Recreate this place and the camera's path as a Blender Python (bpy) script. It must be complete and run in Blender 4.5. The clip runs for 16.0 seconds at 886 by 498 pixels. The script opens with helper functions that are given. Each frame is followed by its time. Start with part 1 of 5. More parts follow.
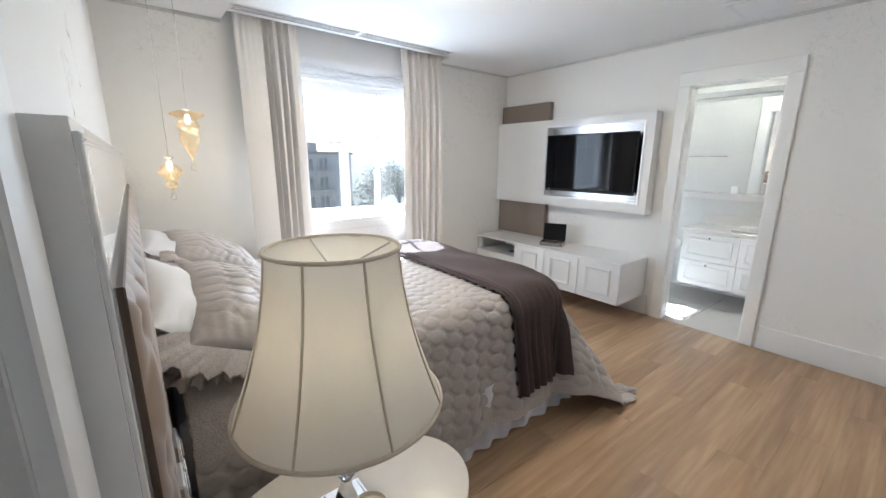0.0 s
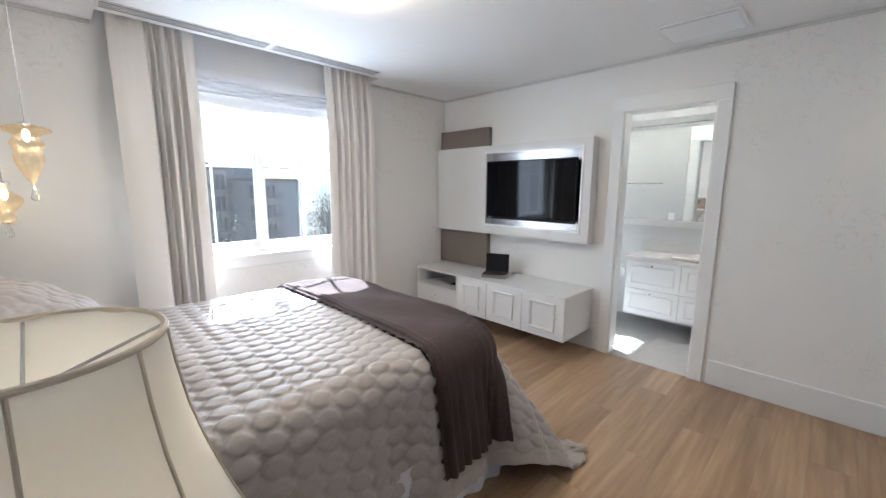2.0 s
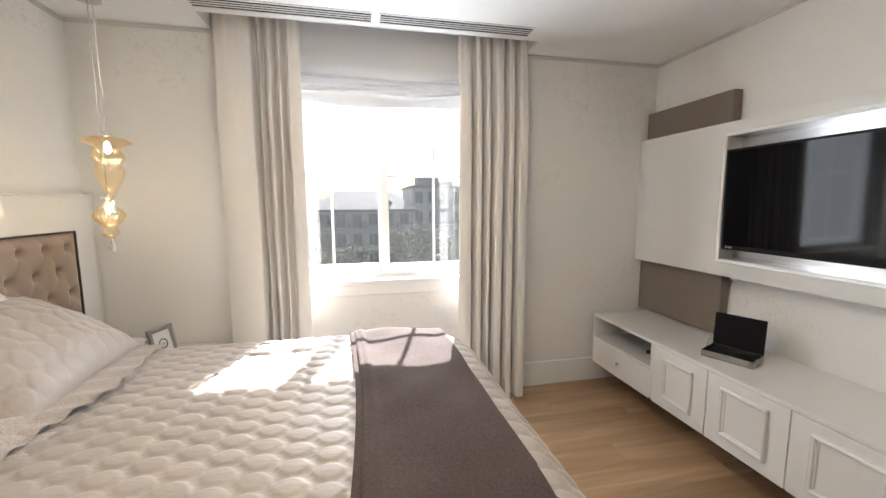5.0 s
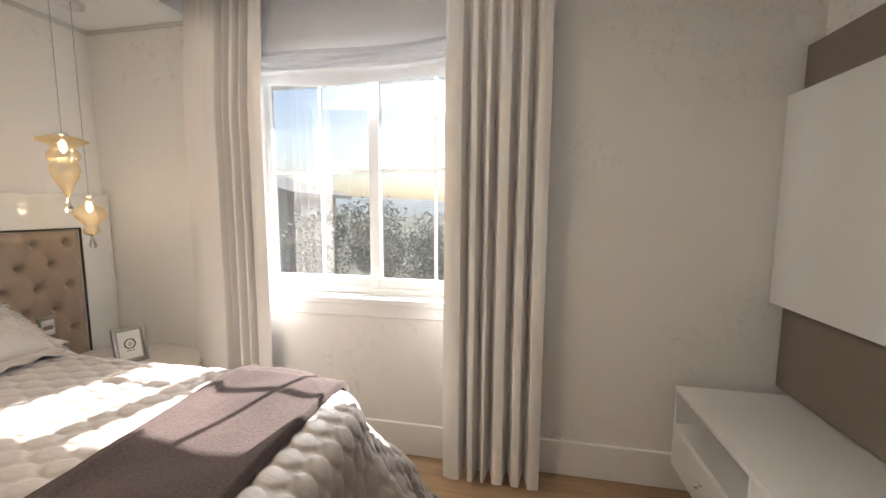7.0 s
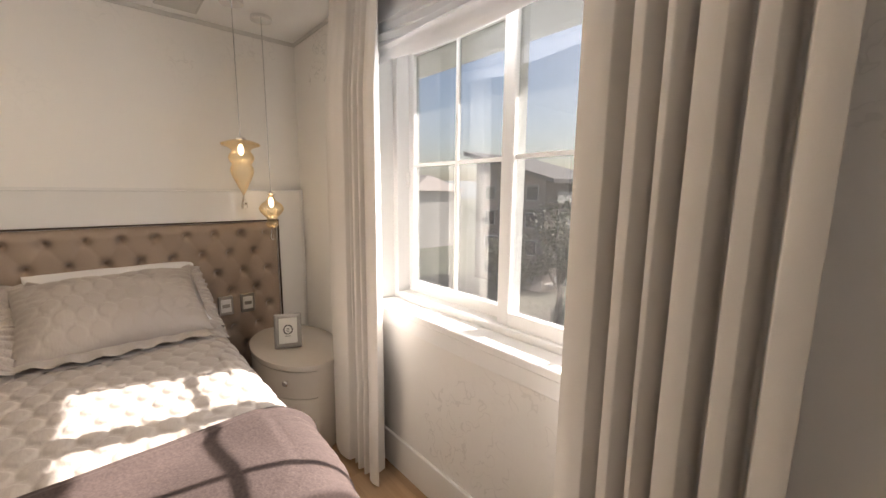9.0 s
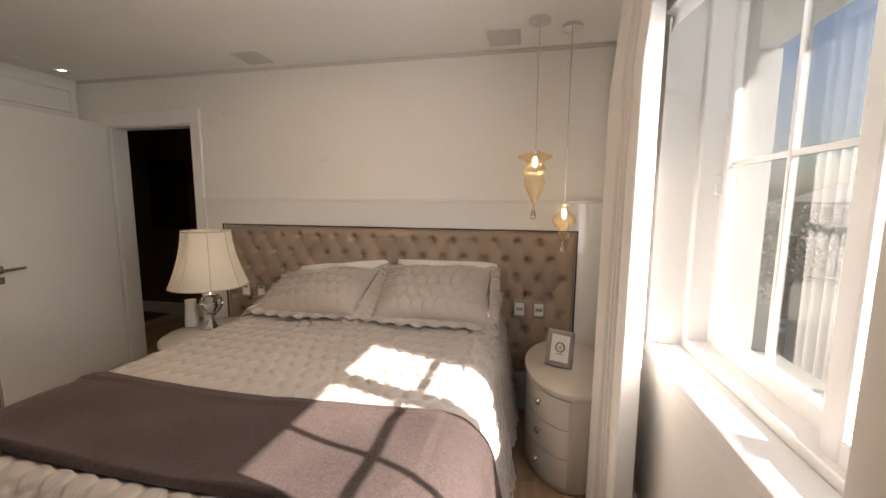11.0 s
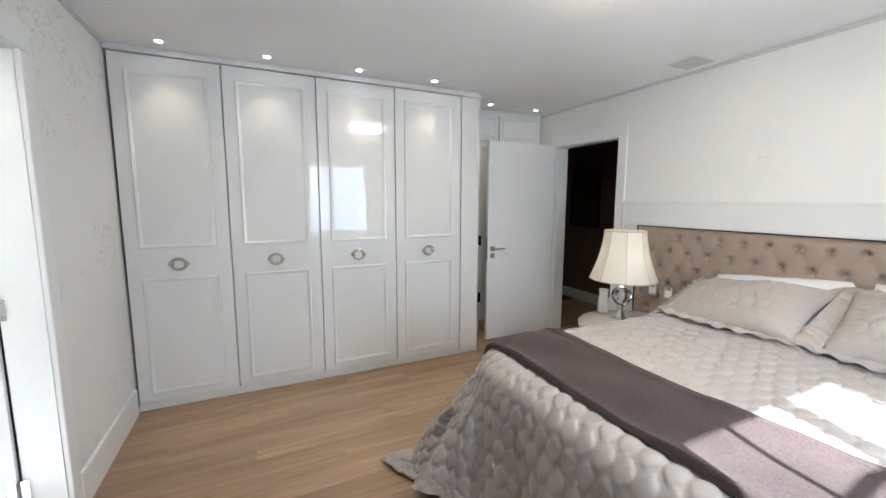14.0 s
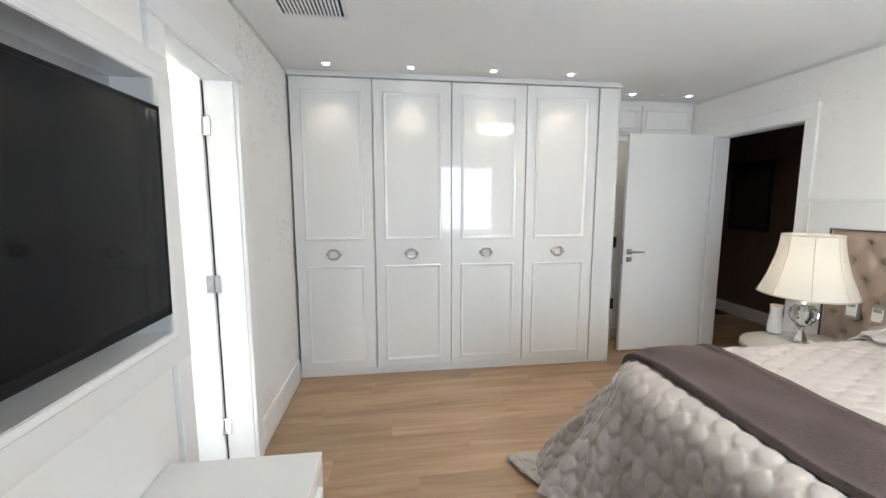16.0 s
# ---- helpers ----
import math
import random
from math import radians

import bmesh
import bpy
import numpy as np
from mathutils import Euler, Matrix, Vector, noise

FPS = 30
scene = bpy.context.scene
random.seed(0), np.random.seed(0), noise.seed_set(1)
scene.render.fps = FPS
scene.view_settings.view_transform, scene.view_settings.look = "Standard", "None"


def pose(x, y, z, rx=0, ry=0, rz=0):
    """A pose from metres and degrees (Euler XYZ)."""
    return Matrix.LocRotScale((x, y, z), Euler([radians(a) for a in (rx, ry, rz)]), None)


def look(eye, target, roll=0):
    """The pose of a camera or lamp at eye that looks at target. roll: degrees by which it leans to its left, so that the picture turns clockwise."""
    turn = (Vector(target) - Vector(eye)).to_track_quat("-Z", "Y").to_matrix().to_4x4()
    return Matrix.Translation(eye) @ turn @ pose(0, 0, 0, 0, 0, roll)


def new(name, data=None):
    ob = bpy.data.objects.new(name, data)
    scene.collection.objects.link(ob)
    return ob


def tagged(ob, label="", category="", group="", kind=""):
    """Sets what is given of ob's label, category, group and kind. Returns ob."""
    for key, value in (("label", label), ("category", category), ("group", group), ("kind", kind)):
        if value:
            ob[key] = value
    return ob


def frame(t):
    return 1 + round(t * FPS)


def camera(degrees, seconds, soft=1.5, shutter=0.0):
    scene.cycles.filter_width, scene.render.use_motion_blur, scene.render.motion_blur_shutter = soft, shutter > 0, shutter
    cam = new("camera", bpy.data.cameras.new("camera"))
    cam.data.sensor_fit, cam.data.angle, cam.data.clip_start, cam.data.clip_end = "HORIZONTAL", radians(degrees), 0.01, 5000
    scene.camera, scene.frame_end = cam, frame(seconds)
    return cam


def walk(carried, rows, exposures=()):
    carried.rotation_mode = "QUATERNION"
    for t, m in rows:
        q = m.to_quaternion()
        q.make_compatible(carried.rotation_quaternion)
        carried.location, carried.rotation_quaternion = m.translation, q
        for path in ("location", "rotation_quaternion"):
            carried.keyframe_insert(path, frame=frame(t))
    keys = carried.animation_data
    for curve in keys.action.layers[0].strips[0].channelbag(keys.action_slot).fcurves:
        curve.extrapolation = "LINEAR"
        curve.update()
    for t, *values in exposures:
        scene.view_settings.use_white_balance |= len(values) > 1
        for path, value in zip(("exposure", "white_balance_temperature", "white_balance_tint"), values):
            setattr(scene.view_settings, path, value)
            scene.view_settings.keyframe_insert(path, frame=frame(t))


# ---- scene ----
cam = camera(97.5, 16.0)
PATH = [
    (0, (1.528, 1.266, 1.464), (2.734, 2.799, 1.022), 0.4),
    (0.5, (1.547, 1.294, 1.48), (2.939, 2.669, 1.069), 0.3),
    (1, (1.68, 1.277, 1.468), (3.143, 2.59, 1.1), 0.4),
    (1.5, (1.777, 1.29, 1.483), (3.233, 2.62, 1.147), 0.3),
    (2, (1.925, 1.416, 1.466), (3.316, 2.819, 1.157), 0.4),
    (2.5, (2.05, 1.531, 1.478), (3.309, 3.055, 1.176), 0.4),
    (3, (2.24, 1.597, 1.476), (3.318, 3.254, 1.17), 0.3),
    (3.5, (2.397, 1.711, 1.471), (3.279, 3.481, 1.174), 0.2),
    (4, (2.564, 1.92, 1.479), (3.255, 3.775, 1.195), 0.2),
    (4.5, (2.783, 2.01, 1.463), (3.319, 3.919, 1.203), 0.1),
    (4.7, (2.882, 2.048, 1.451), (3.373, 3.971, 1.205), -0.1),
    (7, (4.08, 2.802, 1.42), (3.689, 4.752, 1.207), 0.1),
    (7.5, (4.213, 3.062, 1.437), (3.563, 4.939, 1.208), -0.0),
    (8, (4.317, 3.268, 1.496), (3.429, 5.042, 1.238), 0.4),
    (10.3, (4.144, 4.231, 1.483), (2.168, 4.403, 1.223), 0.1),
    (10.5, (4.136, 4.262, 1.473), (2.152, 4.248, 1.223), 0.2),
    (11, (4.191, 4.322, 1.493), (2.251, 3.904, 1.245), 0.4),
    (11.5, (4.262, 4.327, 1.475), (2.432, 3.557, 1.241), 0.5),
    (12, (4.365, 4.243, 1.48), (2.681, 3.19, 1.246), 0.6),
    (12.5, (4.414, 4.224, 1.482), (2.923, 2.913, 1.245), 0.4),
    (13, (4.469, 4.23, 1.51), (3.179, 2.723, 1.263), 0.3),
    (13.5, (4.471, 4.272, 1.503), (3.403, 2.599, 1.256), 0.2),
    (14, (4.49, 4.277, 1.501), (3.645, 2.481, 1.254), 0.2),
    (14.5, (4.502, 4.271, 1.494), (3.864, 2.39, 1.254), 0.1),
    (15, (4.54, 4.246, 1.478), (4.064, 2.318, 1.239), 0.1),
    (15.5, (4.552, 4.255, 1.479), (4.2, 2.301, 1.238), 0.0),
    (16, (4.553, 4.267, 1.484), (4.293, 2.299, 1.24), 0.0),
]
SKY_STRENGTH, SUN_STRENGTH = 0.05, 2.7
WINDOW_WATT, BATH_WATT = 2.5, 0.8
SPOT_WATT, TABLE_WATT, CEIL_GLOW = 0.45, 0.050, 2.8
EXPOSURES = [(0.0, 3.85, 5350, 7), (2.5, 3.6, 5350, 9), (4.0, 3.55, 5450, 9), (4.5, 3.6, 5850, 9), (7.0, 3.3, 6400, 12), (8.0, 3.0, 6750, 14), (10.5, 2.85, 6950, 17), (11.5, 3.0, 7000, 16), (12.0, 3.2, 6800, 15), (12.5, 3.5, 5600, 8), (13.5, 3.75, 5400, 6), (16.0, 4.05, 5450, 6)]
walk(cam, [(t, look(eye, target, roll)) for t, eye, target, roll in PATH], EXPOSURES)

# world and sun
SUN_WAY = Vector((-0.33, -1.12, -0.864)).normalized()
world = bpy.data.worlds.new("sky")
scene.world = world
world.use_nodes = True
wn = world.node_tree
sky = wn.nodes.new("ShaderNodeTexSky")
sky.sky_type, sky.sun_disc = "NISHITA", False
sky.sun_elevation = math.asin(-SUN_WAY.z)
sky.sun_rotation = math.atan2(-SUN_WAY.x, -SUN_WAY.y)
sky.air_density, sky.dust_density, sky.ozone_density = 1.0, 3.0, 1.0
wn.links.new(sky.outputs[0], wn.nodes["Background"].inputs[0])
wn.nodes["Background"].inputs[1].default_value = SKY_STRENGTH
sun = new("sun", bpy.data.lights.new("sun", "SUN"))
sun.data.energy, sun.data.angle, sun.data.color = SUN_STRENGTH, radians(0.5), (1.0, 0.95, 0.88)
sun.matrix_world = look((20, 40, 30), Vector((20, 40, 30)) + SUN_WAY)


def lamp(name, kind, place, energy, color, radius=0.03, target=None, cone=60, blend=0.6):
    ob = new(name, bpy.data.lights.new(name, kind))
    ob.data.energy, ob.data.color, ob.data.shadow_soft_size = energy, color, radius
    if kind == "SPOT":
        ob.data.spot_size, ob.data.spot_blend = radians(cone), blend
    ob.matrix_world = look(place, target) if target else Matrix.Translation(place)
    return ob


WARM = (1.0, 0.86, 0.67)
SPOTS = [(5.01, 1.19), (4.39, 1.19), (3.75, 1.19), (3.12, 1.19), (2.28, 0.72), (1.70, 0.72)]
for sx, sy in SPOTS:
    lamp("spot_beam", "SPOT", (sx, sy, 2.455), SPOT_WATT, (1.0, 0.78, 0.52), 0.02, (sx, sy - 0.12 if sy > 1 else sy, 0), 80, 0.8)
lamp("table_lamp_bulb", "POINT", (1.87, 2.11, 1.05), TABLE_WATT, (1.0, 0.93, 0.83), 0.04)
lamp("pendant_bulb", "POINT", (1.85, 4.355, 1.70), 0.06, WARM, 0.02)
lamp("pendant_bulb", "POINT", (1.735, 4.54, 1.40), 0.05, WARM, 0.02)


def window_lamp(name, x0, x1, y, z0, z1, watt, color):
    """An area lamp added in a window's opening to stand in for the sky's light."""
    ob = new(name, bpy.data.lights.new(name, "AREA"))
    ob.data.shape, ob.data.size, ob.data.size_y = "RECTANGLE", x1 - x0, z1 - z0
    ob.data.energy, ob.data.color = watt, color
    c = Vector(((x0 + x1) / 2, y, (z0 + z1) / 2))
    ob.matrix_world = look(c, c + Vector((0, -1, 0)))
    return ob


window_lamp("window_sky_fill", 2.72, 3.70, 4.865, 0.97, 2.28, WINDOW_WATT, (0.93, 0.97, 1.0))
# added fill, tinted warm to brighten the bathroom and offset the blue sky
window_lamp("bath_window_fill", 5.96, 6.58, 5.10, 1.09, 2.06, BATH_WATT, (1.0, 0.86, 0.70))


# ---------- materials ----------
def shader(name):
    m = bpy.data.materials.new(name)
    m.use_nodes = True
    nt = m.node_tree
    return m, nt, nt.nodes["Principled BSDF"]


def texture(nt, kind, scale, stretch=(1, 1, 1), detail=4.0, space="Object", rot=(0, 0, 0)):
    co = nt.nodes.new("ShaderNodeTexCoord")
    mp = nt.nodes.new("ShaderNodeMapping")
    mp.inputs["Scale"].default_value = stretch
    mp.inputs["Rotation"].default_value = rot
    tx = nt.nodes.new("ShaderNodeTex" + kind)
    tx.inputs["Scale"].default_value = scale
    if kind == "Noise":
        tx.inputs["Detail"].default_value = detail
    nt.links.new(co.outputs[space], mp.inputs[0])
    nt.links.new(mp.outputs[0], tx.inputs["Vector"])
    return tx


def ramp(nt, src, stops):
    r = nt.nodes.new("ShaderNodeValToRGB")
    while len(r.color_ramp.elements) < len(stops):
        r.color_ramp.elements.new(0.5)
    for e, (p, c) in zip(r.color_ramp.elements, stops):
        e.position, e.color = p, (*c, 1)
    nt.links.new(src, r.inputs[0])
    return r.outputs[0]


def bump(nt, bsdf, src, strength, distance):
    b = nt.nodes.new("ShaderNodeBump")
    b.inputs["Strength"].default_value, b.inputs["Distance"].default_value = strength, distance
    nt.links.new(src, b.inputs["Height"])
    last = bsdf.inputs["Normal"].links[0].from_socket if bsdf.inputs["Normal"].links else None
    if last:
        nt.links.new(last, b.inputs["Normal"])
    nt.links.new(b.outputs[0], bsdf.inputs["Normal"])


def shade(c, f):
    return tuple(min(1.0, v * f) for v in c)


def plain(name, color, rough, metal=0.0, grain=30.0, vary=0.06, relief=0.15, depth=0.001, coat=0.0, sheen=0.0, blotch=1.5, stretch=(1, 1, 1)):
    """A painted, woven or cast surface: fine grain and a larger, weaker blotch."""
    m, nt, b = shader(name)
    fine = texture(nt, "Noise", grain, stretch, 6)
    wide = texture(nt, "Noise", blotch, (1, 1, 1), 3)
    mix = nt.nodes.new("ShaderNodeMath")
    mix.operation = "ADD"
    half = nt.nodes.new("ShaderNodeMath")
    half.operation = "MULTIPLY"
    half.inputs[1].default_value = 0.5
    nt.links.new(fine.outputs["Fac"], mix.inputs[0])
    nt.links.new(wide.outputs["Fac"], mix.inputs[1])
    nt.links.new(mix.outputs[0], half.inputs[0])
    col = ramp(nt, half.outputs[0], [(0.3, shade(color, 1 - vary)), (0.7, shade(color, 1 + vary))])
    nt.links.new(col, b.inputs["Base Color"])
    rr = nt.nodes.new("ShaderNodeMapRange")
    rr.inputs["To Min"].default_value, rr.inputs["To Max"].default_value = rough * 0.85, min(1, rough * 1.15)
    nt.links.new(wide.outputs["Fac"], rr.inputs["Value"])
    nt.links.new(rr.outputs[0], b.inputs["Roughness"])
    b.inputs["Metallic"].default_value = metal
    b.inputs["Coat Weight"].default_value = coat
    b.inputs["Coat Roughness"].default_value = 0.015
    if sheen:
        b.inputs["Sheen Weight"].default_value = sheen
        b.inputs["Sheen Roughness"].default_value = 0.35
    if relief:
        bump(nt, b, fine.outputs["Fac"], relief, depth)
    return m


def wallpaper():
    m, nt, b = shader("embossed_wallpaper")
    color = (0.81, 0.797, 0.777)
    fine = texture(nt, "Noise", 90, (1, 1, 1), 5)
    warp = texture(nt, "Noise", 7, (1, 1, 1), 3)
    vein = nt.nodes.new("ShaderNodeTexNoise")
    vein.inputs["Scale"].default_value, vein.inputs["Detail"].default_value = 16, 1.0
    co = nt.nodes.new("ShaderNodeTexCoord")
    add = nt.nodes.new("ShaderNodeMixRGB")
    add.blend_type = "ADD"
    add.inputs[0].default_value = 0.12
    nt.links.new(co.outputs["Object"], add.inputs[1])
    nt.links.new(warp.outputs["Color"], add.inputs[2])
    nt.links.new(add.outputs[0], vein.inputs["Vector"])
    centre = nt.nodes.new("ShaderNodeMath")
    centre.operation = "SUBTRACT"
    centre.inputs[1].default_value = 0.5
    curl = nt.nodes.new("ShaderNodeMath")
    curl.operation = "ABSOLUTE"
    nt.links.new(vein.outputs["Fac"], centre.inputs[0])
    nt.links.new(centre.outputs[0], curl.inputs[0])
    where = texture(nt, "Noise", 1.6, (1, 1, 1), 2)
    patch = ramp(nt, where.outputs["Fac"], [(0.48, (0, 0, 0)), (0.6, (1, 1, 1))])
    line = ramp(nt, curl.outputs[0], [(0.012, (1, 1, 1)), (0.035, (0, 0, 0))])
    mul = nt.nodes.new("ShaderNodeMixRGB")
    mul.blend_type = "MULTIPLY"
    mul.inputs[0].default_value = 1
    nt.links.new(line, mul.inputs[1])
    nt.links.new(patch, mul.inputs[2])
    col = nt.nodes.new("ShaderNodeMixRGB")
    col.inputs[1].default_value = (*color, 1)
    col.inputs[2].default_value = (*shade(color, 0.968), 1)
    nt.links.new(mul.outputs[0], col.inputs[0])
    nt.links.new(col.outputs[0], b.inputs["Base Color"])
    rr = nt.nodes.new("ShaderNodeMapRange")
    rr.inputs["To Min"].default_value, rr.inputs["To Max"].default_value = 0.6, 0.25
    nt.links.new(mul.outputs[0], rr.inputs["Value"])
    nt.links.new(rr.outputs[0], b.inputs["Roughness"])
    bump(nt, b, fine.outputs["Fac"], 0.05, 0.0006)
    bump(nt, b, mul.outputs[0], 0.14, 0.0012)
    return m


def planks():
    m, nt, b = shader("oak_laminate")
    info = nt.nodes.new("ShaderNodeObjectInfo")
    co = nt.nodes.new("ShaderNodeTexCoord")
    off = nt.nodes.new("ShaderNodeVectorMath")
    off.operation = "MULTIPLY_ADD"
    off.inputs[1].default_value = (1, 1, 1)
    sep = nt.nodes.new("ShaderNodeCombineXYZ")
    mult = nt.nodes.new("ShaderNodeMath")
    mult.operation = "MULTIPLY"
    mult.inputs[1].default_value = 37
    nt.links.new(info.outputs["Random"], mult.inputs[0])
    nt.links.new(mult.outputs[0], sep.inputs[0])
    nt.links.new(mult.outputs[0], sep.inputs[2])
    nt.links.new(co.outputs["Object"], off.inputs[0])
    nt.links.new(sep.outputs[0], off.inputs[2])

    def noise_at(scale, stretch, detail, dist=0.0):
        mp = nt.nodes.new("ShaderNodeMapping")
        mp.inputs["Scale"].default_value = stretch
        tx = nt.nodes.new("ShaderNodeTexNoise")
        tx.inputs["Scale"].default_value, tx.inputs["Detail"].default_value = scale, detail
        tx.inputs["Distortion"].default_value = dist
        nt.links.new(off.outputs[0], mp.inputs[0])
        nt.links.new(mp.outputs[0], tx.inputs["Vector"])
        return tx

    grain = noise_at(9, (0.22, 4, 1), 8, 0.5)
    broad = noise_at(1.8, (0.35, 2.6, 1), 3, 0.9)
    a = ramp(nt, grain.outputs["Fac"], [(0.3, (0.355, 0.230, 0.132)), (0.7, (0.47, 0.325, 0.198))])
    c = ramp(nt, broad.outputs["Fac"], [(0.36, (0.70, 0.67, 0.64)), (0.62, (1.08, 1.07, 1.06))])
    mul = nt.nodes.new("ShaderNodeMixRGB")
    mul.blend_type = "MULTIPLY"
    mul.inputs[0].default_value = 0.85
    nt.links.new(a, mul.inputs[1])
    nt.links.new(c, mul.inputs[2])
    tone = nt.nodes.new("ShaderNodeHueSaturation")
    vr = nt.nodes.new("ShaderNodeMapRange")
    vr.inputs["To Min"].default_value, vr.inputs["To Max"].default_value = 0.975, 1.025
    nt.links.new(info.outputs["Random"], vr.inputs["Value"])
    nt.links.new(vr.outputs[0], tone.inputs["Value"])
    nt.links.new(mul.outputs[0], tone.inputs["Color"])
    nt.links.new(tone.outputs[0], b.inputs["Base Color"])
    b.inputs["Roughness"].default_value = 0.30
    bump(nt, b, grain.outputs["Fac"], 0.12, 0.0008)
    return m


def glassy(name, color, rough=0.0, ior=1.45):
    m, nt, b = shader(name)
    b.inputs["Base Color"].default_value = (*color, 1)
    b.inputs["Transmission Weight"].default_value = 1
    b.inputs["Roughness"].default_value, b.inputs["IOR"].default_value = rough, ior
    return m


def pane_glass(name="window_pane", tint=(1, 1, 1), base=0.035, power=4.0, veil=0.0, sheen=(1, 1, 1), rough=0.0):
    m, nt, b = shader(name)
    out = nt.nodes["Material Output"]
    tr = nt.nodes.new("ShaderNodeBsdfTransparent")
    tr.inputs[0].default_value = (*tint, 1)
    gl = nt.nodes.new("ShaderNodeBsdfGlossy")
    gl.inputs["Roughness"].default_value = rough
    gl.inputs["Color"].default_value = (*sheen, 1)
    lw = nt.nodes.new("ShaderNodeLayerWeight")
    lw.inputs[0].default_value = 0.5
    pw = nt.nodes.new("ShaderNodeMath")
    pw.operation = "POWER"
    pw.inputs[1].default_value = power
    fr = nt.nodes.new("ShaderNodeMath")
    fr.operation = "MULTIPLY_ADD"
    fr.inputs[1].default_value, fr.inputs[2].default_value = 0.7, base
    nt.links.new(lw.outputs["Facing"], pw.inputs[0])
    nt.links.new(pw.outputs[0], fr.inputs[0])
    mx = nt.nodes.new("ShaderNodeMixShader")
    nt.links.new(fr.outputs[0], mx.inputs[0])
    nt.links.new(tr.outputs[0], mx.inputs[1])
    nt.links.new(gl.outputs[0], mx.inputs[2])
    nt.links.new(mx.outputs[0], out.inputs[0])
    # whitish translucent layer mixed in to haze the view through the glass
    if veil:
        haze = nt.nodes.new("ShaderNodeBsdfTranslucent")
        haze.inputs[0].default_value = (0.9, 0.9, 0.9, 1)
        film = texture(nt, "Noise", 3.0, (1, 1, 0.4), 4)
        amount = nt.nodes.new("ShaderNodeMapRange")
        amount.inputs["To Min"].default_value, amount.inputs["To Max"].default_value = 0.4 * veil, 1.6 * veil
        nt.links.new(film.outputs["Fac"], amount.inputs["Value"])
        veiled = nt.nodes.new("ShaderNodeMixShader")
        nt.links.new(amount.outputs[0], veiled.inputs[0])
        nt.links.new(mx.outputs[0], veiled.inputs[1])
        nt.links.new(haze.outputs[0], veiled.inputs[2])
        nt.links.new(veiled.outputs[0], out.inputs[0])
    return m


def cloth(name, color, through_share=0.0, weave=400.0, rough=0.85, sheen=0.2, vary=0.05, depth=0.0006, tint=None):
    """Woven cloth; through_share of it lets light pass."""
    m = plain(name, color, rough, 0, weave, vary, 0.35, depth, 0, sheen, 3.0)
    if through_share:
        nt = m.node_tree
        b, out = nt.nodes["Principled BSDF"], nt.nodes["Material Output"]
        tl = nt.nodes.new("ShaderNodeBsdfTranslucent")
        tl.inputs[0].default_value = (*(tint or shade(color, 1.1)), 1)
        mx = nt.nodes.new("ShaderNodeMixShader")
        mx.inputs[0].default_value = through_share
        nt.links.new(b.outputs[0], mx.inputs[1])
        nt.links.new(tl.outputs[0], mx.inputs[2])
        nt.links.new(mx.outputs[0], out.inputs[0])
    return m


def glow(name, color, strength):
    m, nt, b = shader(name)
    b.inputs["Base Color"].default_value = (*color, 1)
    b.inputs["Emission Color"].default_value = (*color, 1)
    b.inputs["Emission Strength"].default_value = strength
    return m


def lace_cloth(name, color):
    m, nt, b = shader(name)
    hole = texture(nt, "Voronoi", 210)
    motif = texture(nt, "Voronoi", 24)
    motif.feature = "DISTANCE_TO_EDGE"
    col = ramp(nt, hole.outputs["Distance"], [(0.15, shade(color, 0.68)), (0.5, color)])
    nt.links.new(col, b.inputs["Base Color"])
    b.inputs["Roughness"].default_value = 0.8
    b.inputs["Sheen Weight"].default_value = 0.2
    bump(nt, b, hole.outputs["Distance"], 0.6, 0.002)
    bump(nt, b, motif.outputs["Distance"], 0.8, 0.004)
    return m


def leafy(name, c0, c1):
    m, nt, b = shader(name)
    geo = nt.nodes.new("ShaderNodeNewGeometry")
    col = ramp(nt, geo.outputs["Random Per Island"], [(0.0, c0), (1.0, c1)])
    nt.links.new(col, b.inputs["Base Color"])
    b.inputs["Roughness"].default_value = 0.55
    return m


WALL = wallpaper()
CEILING = plain("ceiling_paint", (0.87, 0.87, 0.865), 0.8, 0, 120, 0.015, 0.1, 0.0006)
TRIM = plain("white_satin_paint", (0.82, 0.82, 0.815), 0.3, 0, 60, 0.015, 0.04, 0.0004)
LACQUER = plain("gloss_lacquer", (0.76, 0.755, 0.745), 0.45, 0, 25, 0.01, 0.0, 0.0004, 1.0)
LEAF = plain("door_lacquer", (0.83, 0.825, 0.82), 0.35, 0, 40, 0.015, 0.03, 0.0004)
NIGHT = plain("cream_lacquer", (0.62, 0.575, 0.52), 0.15, 0, 25, 0.02, 0.02, 0.0004, 0.5)
FLOOR = planks()
GAP = plain("joint_shadow", (0.09, 0.055, 0.03), 0.9)
TAUPE = plain("taupe_laminate", (0.215, 0.175, 0.145), 0.5, 0, 60, 0.05, 0.08, 0.0005)
SCREEN = plain("screen_glass", (0.003, 0.003, 0.004), 0.06, 0, 20, 0.02, 0.0, 0.0005)
SCREEN.node_tree.nodes["Principled BSDF"].inputs["IOR"].default_value = 1.28
BLACK = plain("black_plastic", (0.010, 0.010, 0.011), 0.55, 0, 60, 0.05, 0.05, 0.0004)
BLACK.node_tree.nodes["Principled BSDF"].inputs["Specular IOR Level"].default_value = 0.15
SILVER = plain("brushed_aluminium", (0.62, 0.62, 0.63), 0.25, 1, 60, 0.04, 0.05, 0.0004)
CHROME = plain("chrome", (0.80, 0.80, 0.80), 0.06, 1, 30, 0.02, 0.0)
